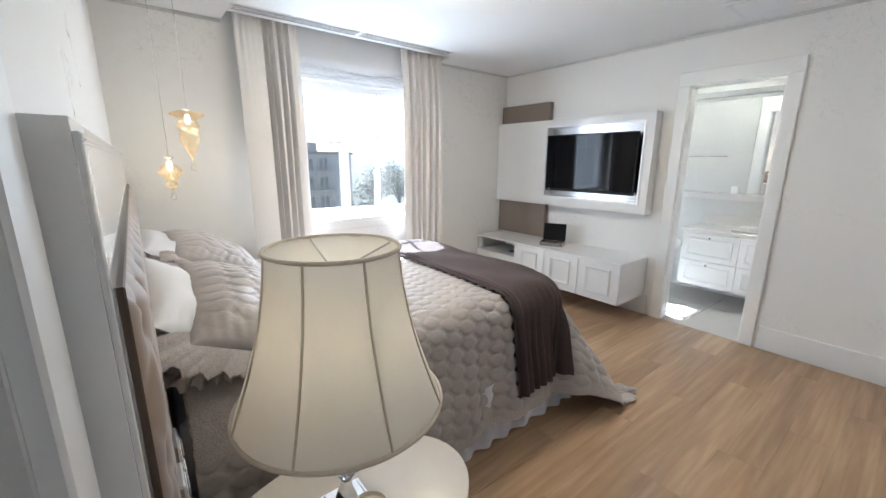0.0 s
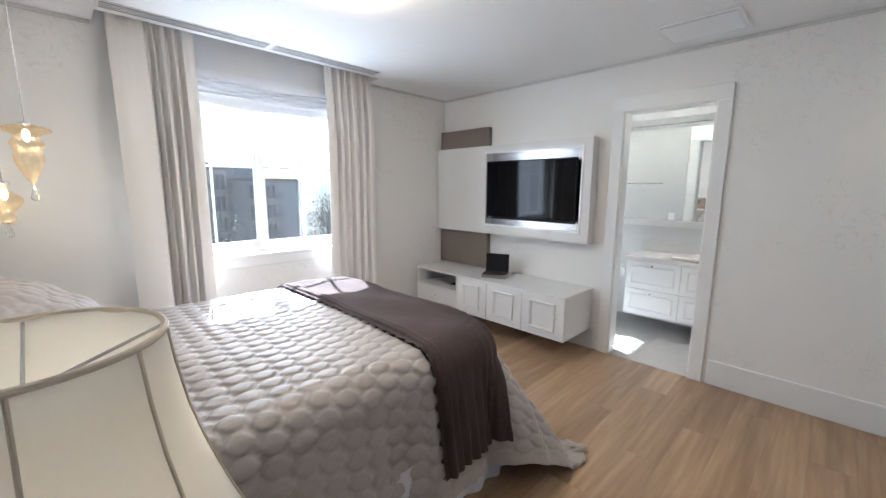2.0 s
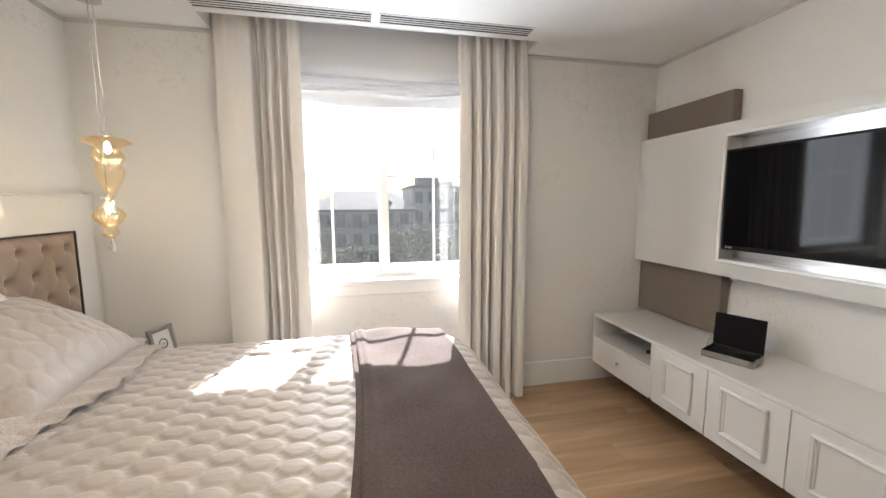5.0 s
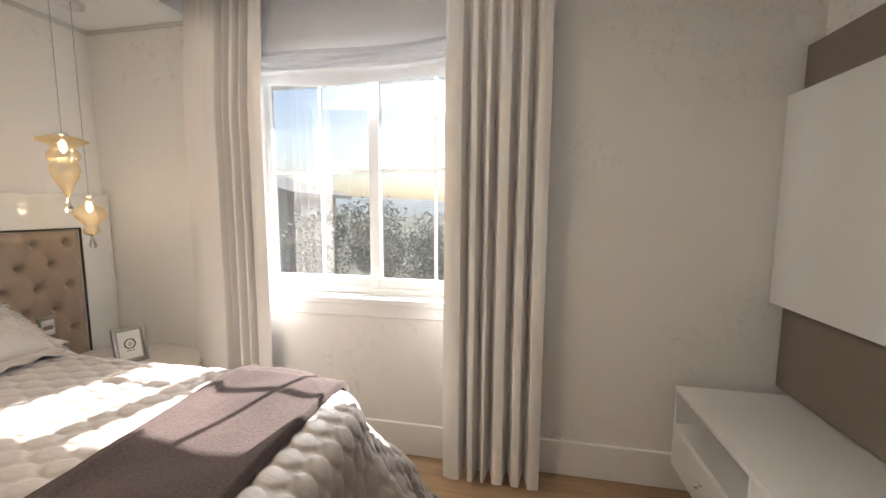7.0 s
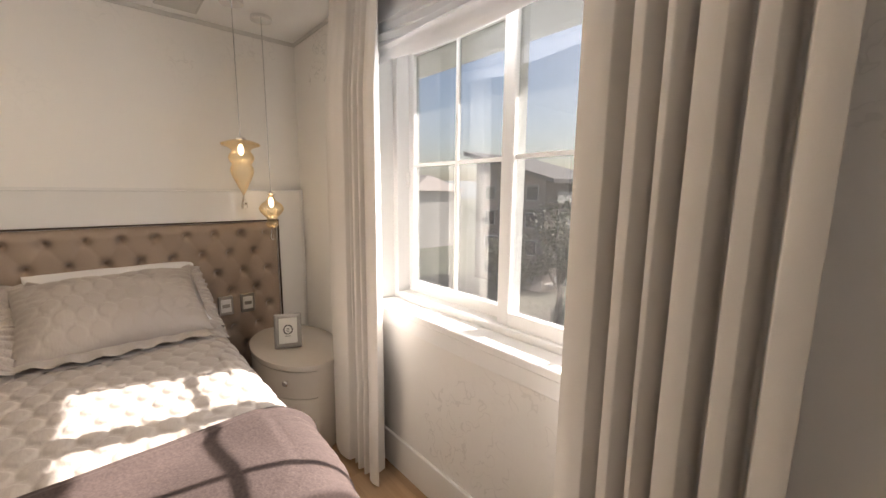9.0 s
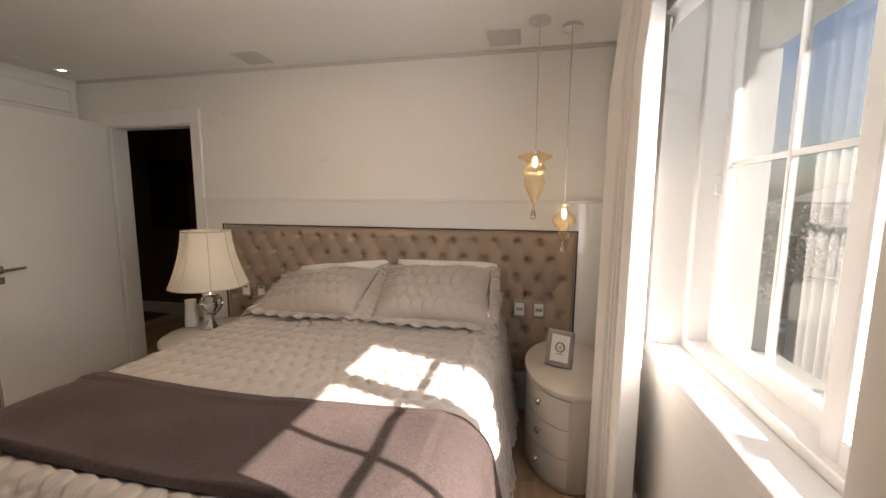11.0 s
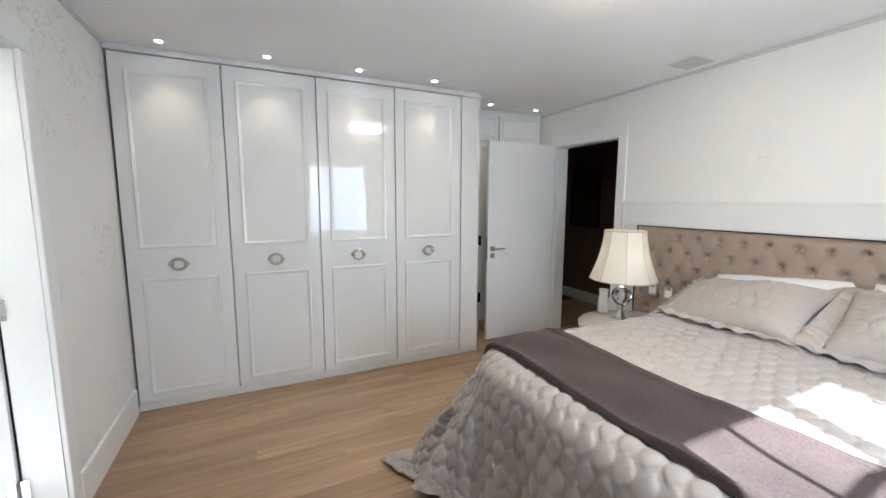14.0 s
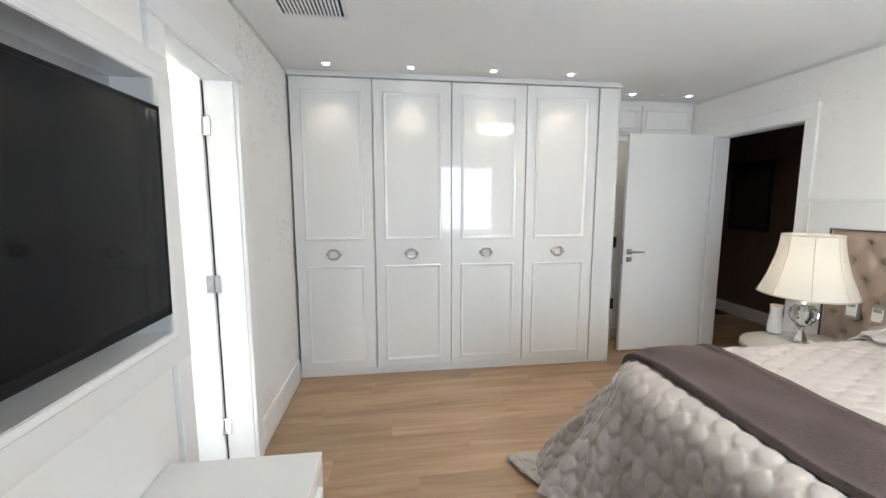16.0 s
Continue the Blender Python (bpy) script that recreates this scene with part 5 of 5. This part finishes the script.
built("bath_beam", Geo().box(6.28, BX1, BY0, BY1, 2.16, 2.23, 0.004).box(6.28, 6.295, BY0, BY1, 2.23, 2.26, 0.002).box(6.40, BX1, BY0, BY1, 2.23, H), TRIM, "white cove moulding over the mirror")
cl = thing("cove_light", (6.31, 2.8, 2.235), "warm hidden light strip in the bathroom cove", "light strip")
part("strip", Geo().box(6.305, 6.325, BY0 + 0.1, BY1 - 0.1, 2.231, 2.243, 0.002), COVE, cl)
va = thing("vanity", (6.4, 2.3, 0.17), "floating white bathroom vanity with moulded drawers", "vanity")
part("body", Geo().box(6.16, 6.655, 1.35, 2.92, 0.17, 0.745, 0.003), TRIM, va)
for y0, y1 in ((2.405, 2.915), (1.885, 2.40), (1.36, 1.88)):
    for z0, z1 in ((0.175, 0.445), (0.45, 0.735)):
        dr = part("drawer", Geo().box(6.142, 6.159, y0, y1, z0, z1, 0.002), TRIM, va)
        part("moulding", Geo().border(y0 + 0.05, y1 - 0.05, z0 + 0.05, z1 - 0.05, 0.018, 0.010, Matrix(((0, 1, 0, 6.142), (1, 0, 0, 0), (0, 0, 1, 0), (0, 0, 0, 1)))), TRIM, dr)
        knob(dr, pose(6.142, (y0 + y1) / 2, z1 - 0.035, 0, -90, 0), 0.012)
ct = thing("countertop", (6.4, 2.3, 0.745), "white stone washbasin counter on the vanity", "countertop")
part("slab", Geo().box(6.13, 6.656, 1.34, 2.935, 0.747, 0.785, 0.004).box(6.635, 6.656, 1.34, 2.935, 0.785, 0.90, 0.003), CERAMIC, ct)
part("basin", Geo().box(6.22, 6.58, 2.02, 2.52, 0.785, 0.81, 0.012), CERAMIC, ct, "white basin")
fa = thing("faucet", (6.57, 2.27, 0.81), "slim chrome tap on the washbasin counter", "tap")
part("spout", Geo().tube([(6.60, 2.27, 0.787), (6.60, 2.27, 0.95), (6.585, 2.27, 0.965), (6.48, 2.27, 0.955)], 0.013, 12), CHROME, fa)
part("lever", Geo().tube([(6.60, 2.27, 0.955), (6.615, 2.27, 1.01)], 0.008, 10), CHROME, fa)
solid("bathroom_mirror", Geo().box(6.648, 6.657, 1.30, 3.28, 1.14, 2.15), MIRROR, "large frameless bathroom mirror over the vanity", "mirror")
solid("mirror_ledge", Geo().box(6.58, 6.656, 1.30, 3.30, 1.07, 1.135, 0.004), TRIM, "white ledge under the mirror", "ledge")
tr = thing("towel_rail", (5.49, 3.3, 1.55), "slim chrome towel rail on the grey wall", "towel rail")
part("bar", Geo().tube([(5.53, 3.10, 1.55), (5.53, 3.65, 1.55)], 0.008, 10), CHROME, tr)
for y in (3.14, 3.61):
    part("post", Geo().tube([(5.47, y, 1.55), (5.535, y, 1.55)], 0.010, 10), CHROME, tr)
sp = thing("bath_switch", (5.475, 2.98, 1.10), "white wall switch beside the bathroom door", "switch")
part("plate", Geo().box(5.4685, 5.478, 2.94, 3.02, 1.04, 1.16, 0.003), TRIM, sp)
tp = thing("toilet_paper_holder", (6.45, 3.0, 0.62), "white toilet roll on a chrome holder", "toilet roll")
part("roll", Geo().lathe([(0.02, -0.05), (0.055, -0.05), (0.055, 0.05), (0.02, 0.05)], 28, pose(6.30, 3.02, 0.58, 0, 90, 0)), PAPER, tp)
part("holder", Geo().tube([(6.22, 3.02, 0.58), (6.38, 3.02, 0.58), (6.38, 2.93, 0.58)], 0.006, 8), CHROME, tp)
wc = thing("toilet", (6.4, 3.4, 0), "white ceramic toilet beside the vanity", "toilet")
part("bowl", Geo().lathe([(0.6, 0.0), (0.62, 0.05), (0.7, 0.2), (0.98, 0.36), (1.0, 0.40), (0.8, 0.405)], 36, pose(6.30, 3.40, 0), 0.28, 0.19), CERAMIC, wc)
part("seat", Geo().lathe([(0.95, 0.405), (1.02, 0.41), (1.02, 0.425), (0.9, 0.435)], 36, pose(6.30, 3.40, 0), 0.28, 0.19), CERAMIC, wc)
part("cistern", Geo().box(6.50, 6.655, 3.20, 3.60, 0.40, 0.80, 0.02), CERAMIC, wc)
wb = thing("window_2", (6.2, 5.0, 0.95), "white framed bathroom window", "window", kind="structure")
part("window_frame", Geo().box(5.92, 5.96, 5.0, 5.06, 1.05, 2.1, 0.004).box(6.58, 6.62, 5.0, 5.06, 1.05, 2.1, 0.004).box(5.96, 6.58, 5.0, 5.06, 1.05, 1.09, 0.004).box(5.96, 6.58, 5.0, 5.06, 2.06, 2.1, 0.004).box(6.26, 6.28, 5.0, 5.06, 1.09, 2.06, 0.004), TRIM, wb)

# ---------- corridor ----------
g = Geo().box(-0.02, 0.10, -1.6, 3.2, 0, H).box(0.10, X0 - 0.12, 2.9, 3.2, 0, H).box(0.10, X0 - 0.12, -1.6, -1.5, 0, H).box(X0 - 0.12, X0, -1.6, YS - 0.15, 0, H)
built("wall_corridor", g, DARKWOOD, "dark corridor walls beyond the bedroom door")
built("baseboard_corridor", Geo().box(0.10, 0.116, -1.5, 2.9, 0, 0.15, 0.003), TRIM, "white baseboard in the corridor")
pc = thing("wall_picture", (0.12, -0.08, 1.15), "dark framed picture on the corridor wall", "picture")
part("frame", Geo().border(-0.36, 0.20, 1.12, 1.97, 0.05, 0.025, Matrix(((0, -1, 0, 0.102), (1, 0, 0, 0), (0, 0, 1, 0), (0, 0, 0, 1)))), BLACK, pc)
part("canvas", Geo().box(0.102, 0.110, -0.33, 0.17, 1.15, 1.94), PICTURE, pc)

# ---------- outside ----------
GZ = -7.5
built("ground", Geo().box(-2500, 2500, 6, 3000, GZ - 1, GZ), GROUND, "grassy ground below the building")


def far_block(name, x0, x1, y0, deep, z1, storeys, bays, wall, label, balconies=(), roof="flat", blank=0.0):
    t = thing(name, ((x0 + x1) / 2, y0 + deep / 2, GZ), label, "building", "apartment buildings")
    part("wall", Geo().box(x0, x1, y0, y0 + deep, GZ, z1), wall, t)
    if roof == "flat":
        part("roof", Geo().box(x0 - 0.3, x1 + 0.3, y0 - 0.3, y0 + deep + 0.3, z1, z1 + 0.35, 0.03), DARKROOF, t)
    else:
        rise = 2.6
        vs = [(x0 - 0.7, y0 - 0.8, z1), (x1 + 0.7, y0 - 0.8, z1), (x1 + 0.7, y0 + deep + 0.8, z1), (x0 - 0.7, y0 + deep + 0.8, z1), (x0 + 2.5, y0 + deep / 2, z1 + rise), (x1 - 2.5, y0 + deep / 2, z1 + rise)]
        rf = part("roof", Geo().add(vs, [(0, 1, 5, 4), (2, 3, 4, 5), (1, 2, 5), (3, 0, 4), (3, 2, 1, 0)]), ROOFTILE, t, "faded tiled roof")
        part("fascia", Geo().box(x0 - 0.75, x1 + 0.75, y0 - 0.85, y0 - 0.78, z1 - 0.25, z1 + 0.03), DARKROOF, rf)
        part("dormer", Geo().box(x0 + 0.68 * (x1 - x0), x0 + 0.68 * (x1 - x0) + 1.4, y0 + 0.6, y0 + 2.4, z1 + 0.1, z1 + 1.2), DARKROOF, rf)
    sh_ = (z1 - GZ) / storeys
    span = (x1 - x0) * (1 - blank)
    for s in range(storeys):
        for k in range(bays):
            wx, wz = x0 + span * (k + 0.5) / bays, GZ + sh_ * (s + 0.5)
            ww, wh = min(0.3 * span / bays, 0.95), 0.30 * sh_
            low = wz - (wh + 0.25 if k in balconies else wh)
            wnd = part("window", Geo().box(wx - ww, wx + ww, y0 - 0.03, y0 + 0.05, low, wz + wh), FARGLASS, t)
            g = Geo().border(wx - ww - 0.06, wx + ww + 0.06, low - 0.06, wz + wh + 0.06, 0.10, 0.07, Matrix.Translation((0, y0, 0))).box(wx - 0.04, wx + 0.04, y0 - 0.06, y0, low, wz + wh)
            part("frame", g, FARFRAME, wnd)
            if k in balconies:
                bw = ww + 0.55
                bal = part("balcony", Geo().box(wx - bw, wx + bw, y0 - 1.2, y0, low - 0.22, low - 0.05, 0.01), wall, t)
                g = Geo()
                for q in range(13):
                    rx = wx - bw + 2 * bw * q / 12
                    g.box(rx - 0.02, rx + 0.02, y0 - 1.2, y0 - 1.16, low - 0.05, low + 0.85)
                for zz in (0.25, 0.55, 0.85):
                    g.box(wx - bw, wx + bw, y0 - 1.21, y0 - 1.15, low + zz - 0.05, low + zz)
                part("railing", g, RAILING, bal)
    return t


far_block("apartment_building", -2.5, 10.2, 56, 11, 0.6, 3, 6, RENDER1, "grey three-storey apartment building under a faded tiled roof", (0, 1, 2, 4), "hip")
far_block("apartment_building", 10.6, 18.2, 58, 12, 3.6, 4, 4, RENDER2, "pale four-storey apartment block with balconies", (2, 3), "flat")
far_block("apartment_building", 18.4, 25.2, 52, 12, 2.2, 4, 2, RENDER1, "apartment block with balconies and a blank pale gable", (0, 1), "flat", 0.42)
pz = thing("gable_panel", (23.8, 51.9, GZ), "blank pale rendered gable wall", "wall")
part("panel", Geo().box(22.4, 25.25, 51.85, 51.99, GZ, 2.2), RENDER2, pz)
for bx, by, bw, bz, bt in ((13.0, 60, 1.6, 3.95, 5.2), (19.4, 55, 1.8, 2.55, 4.0), (16.2, 62, 1.0, 3.95, 4.7)):
    rt = thing("rooftop_tank_house", (bx, by, bz), "grey rooftop plant room", "plant room", "rooftop plant rooms")
    part("walls", Geo().box(bx - bw, bx + bw, by - 1.5, by + 1.5, bz, bt, 0.05), RENDER1, rt)
br = thing("brown_house", (-19, 35, GZ), "brown apartment house with a sloping roof and balconies", "building")
part("wall", Geo().box(-24, -15.6, 33, 42, GZ, 2.6), BROWNWALL, br)
part("roof", Geo().add([(-25, 32, 5.2), (-14.2, 32, 2.3), (-14.2, 43, 2.3), (-25, 43, 5.2), (-25, 32, 5.6), (-14.2, 32, 2.65), (-14.2, 43, 2.65), (-25, 43, 5.6)], [(0, 1, 2, 3), (4, 7, 6, 5), (0, 4, 5, 1), (2, 6, 7, 3), (1, 5, 6, 2), (0, 3, 7, 4)]), DARKROOF, br, "dark sloping roof")
part("gable", Geo().add([(-24, 33, 2.6), (-15.6, 33, 2.6), (-24, 33, 5.0), (-24, 42, 2.6), (-15.6, 42, 2.6), (-24, 42, 5.0)], [(0, 1, 2), (3, 5, 4), (1, 4, 5, 2), (0, 2, 5, 3)]), BROWNWALL, br)
for s in range(4):
    for wx in (-22, -19.5, -17):
        wz = GZ + 1.4 + 2.5 * s
        wnd = part("window", Geo().box(wx - 0.6, wx + 0.6, 32.96, 33.05, wz - 0.6, wz + 0.7), FARGLASS, br)
        part("frame", Geo().border(wx - 0.66, wx + 0.66, wz - 0.66, wz + 0.76, 0.09, 0.06, Matrix.Translation((0, 33, 0))), FARFRAME, wnd)
    bal = part("balcony", Geo().box(-15.7, -14.6, 33.4, 36, GZ + 0.6 + 2.5 * s, GZ + 0.75 + 2.5 * s), RENDER2, br)
    part("railing", Geo().box(-14.66, -14.6, 33.4, 36, GZ + 0.75 + 2.5 * s, GZ + 1.6 + 2.5 * s), RENDER2, bal)


def tree(x, y, top, spread_, seed, label, n=2600, name="tree"):
    rnd = random.Random(seed)
    t = thing(name, (x, y, GZ), label, "tree", "trees outside the window")
    hgt = top - GZ
    g = Geo().tube([(x, y, GZ), (x + 0.1, y, GZ + 0.25 * hgt), (x - 0.1, y, GZ + 0.5 * hgt)], [0.26, 0.2, 0.13], 8)
    tips = []
    for k in range(11):
        q, e = rnd.uniform(0, 6.28), rnd.uniform(0.45, 1.0)
        z0 = GZ + hgt * rnd.uniform(0.25, 0.5)
        tip = Vector((x + spread_ * e * 0.8 * math.cos(q), y + spread_ * e * 0.8 * math.sin(q), GZ + hgt * rnd.uniform(0.5, 0.93)))
        mid = Vector((x, y, z0)).lerp(tip, 0.5) + Vector((0, 0, 0.3))
        g.tube([(x, y, z0), mid, tip], [0.09, 0.05, 0.02], 6)
        tips.append((tip, spread_ * rnd.uniform(0.28, 0.5)))
        tips.append((mid, spread_ * rnd.uniform(0.2, 0.35)))
    tips.append((Vector((x, y, top - 0.28 * spread_)), spread_ * 0.36))
    part("trunk", g, BARK, t)
    vs, fs = [], []
    for k in range(n):
        c, r = tips[k % len(tips)]
        d = Vector((rnd.gauss(0, 1), rnd.gauss(0, 1), rnd.gauss(0, 0.8))).normalized() * r * rnd.uniform(0.5, 1.05)
        p = c + d
        s = rnd.uniform(0.09, 0.2)
        a1 = Vector((rnd.gauss(0, 1), rnd.gauss(0, 1), rnd.gauss(0, 1))).normalized() * s
        a2 = Vector((rnd.gauss(0, 1), rnd.gauss(0, 1), rnd.gauss(0, 1))).normalized() * s * 0.6
        i = len(vs)
        vs += [p - a1, p + a2, p + a1, p - a2]
        fs.append((i, i + 1, i + 2, i + 3))
    me = bpy.data.meshes.new("crown")
    me.from_pydata(vs, [], fs)
    me.materials.append(LEAVES)
    ob = new("crown", me)
    ob.parent, ob.matrix_parent_inverse = t, Matrix.Translation(-BASES[t.name])


for x, y, top, sp_, sd in ((7.0, 44, -0.9, 2.8, 1), (9.0, 33, -0.6, 2.6, 2), (11.2, 38, -2.0, 2.2, 3), (-9.5, 26, 1.1, 3.4, 4), (-6.0, 30, -0.4, 3.2, 5), (-11.5, 24, -1.2, 2.6, 6), (-2.5, 46, -0.5, 3.4, 7), (27, 48, 0.8, 3.8, 8), (33, 52, 1.0, 4.2, 9), (-1.5, 32, -1.8, 3.0, 10), (1.5, 42, -2.6, 2.6, 11), (21, 40, -3.0, 2.6, 12), (-20, 48, 1.5, 4.0, 13)):
    tree(x, y, top, sp_, sd, "leafy green tree outside the window")
for x, y, top, sp_, sd in ((-9, 36, 1.4, 3.8, 26), (-5.5, 41, 1.2, 3.8, 27), (-13, 44, 2.2, 4.4, 28), (-3.5, 28, -1.6, 2.8, 29), (-17, 13, 1.0, 2.8, 21), (-24, 17, 1.6, 3.4, 22), (-30, 24, 1.2, 3.6, 23), (-38, 20, 2.0, 4.0, 24), (-46, 32, 1.8, 4.2, 25)):
    tree(x, y, top, sp_, sd, "leafy green tree outside the window")
far_block("apartment_building", -60, -44, 40, 10, 1.6, 3, 5, RENDER2, "pale three-storey apartment block among trees", (1, 3), "hip")
# wooded hills on the horizon
n = 150
P = np.zeros((10, n, 3))
for i in range(10):
    for j in range(n):
        x = -900 + 1800 * j / (n - 1)
        base = 9 + 6 * math.sin(x / 160 + 0.6) + 4 * math.sin(x / 67) + (9 if x < -60 else 0) * min(1, (-60 - x) / 120 if x < -60 else 0)
        rough_ = 3.0 * noise.noise(Vector((x / 14, i * 0.7, 3.1))) + 1.6 * noise.noise(Vector((x / 5, i, 8.0)))
        q = math.sin(math.pi / 2 * i / 9)
        P[i, j] = (x, 420 + 30 * i, GZ + (base + 10) * q + rough_ * q)
built("hills", Geo().sheet(P), HILL, "hazy wooded hills on the horizon")

# ---------- floor pieces ----------
PW, PL = 0.19, 1.30
plank_meshes = {}
row, y = 0, 0.42
while y < YW:
    y1 = min(y + PW, YW)
    x = X0 - PL * ((row * 0.37) % 1.0)
    while x < X1:
        xa, xb = max(x, X0), min(x + PL, X1)
        if xb - xa > 0.02:
            key = (round(xb - xa, 3), round(y1 - y, 3))
            if key not in plank_meshes:
                plank_meshes[key] = Geo().box(0.0003, key[0] - 0.0003, 0.0003, key[1] - 0.0003, -0.012, 0, 0.0006).mesh("plank", FLOOR)
            o = new("plank", plank_meshes[key])
            o.location, o.parent = (xa, y, 0), base_floor
        x += PL
    y, row = y1, row + 1
for k in range(9):
    o = new("plank", Geo().box(0.0006, 1.3, 0.0006, 0.1894, -0.012, 0, 0.0012).mesh("plank", FLOOR) if not k else o.data)
    o.location, o.parent = (0.11, -0.2 + 0.19 * k, 0.0), base_floor
bath_base = bpy.data.objects["bath_floor"]
tile = Geo().box(0.0015, 0.5985, 0.0015, 0.5985, -0.008, 0, 0.0015).mesh("tile", BATHTILE)
for i in range(2):
    for j in range(7):
        o = new("tile", tile)
        o.location, o.parent = (X1 + 0.12 + 0.6 * i, BY0 + 0.6 * j - 0.15, 0), bath_base
o = new("threshold", Geo().box(X1 - 0.002, X1 + 0.121, D2[0] + 0.02, D2[1] - 0.02, -0.008, 0.002, 0.001).mesh("threshold", BATHTILE))
tagged(o, "grey stone threshold of the bathroom doorway", kind="structure")
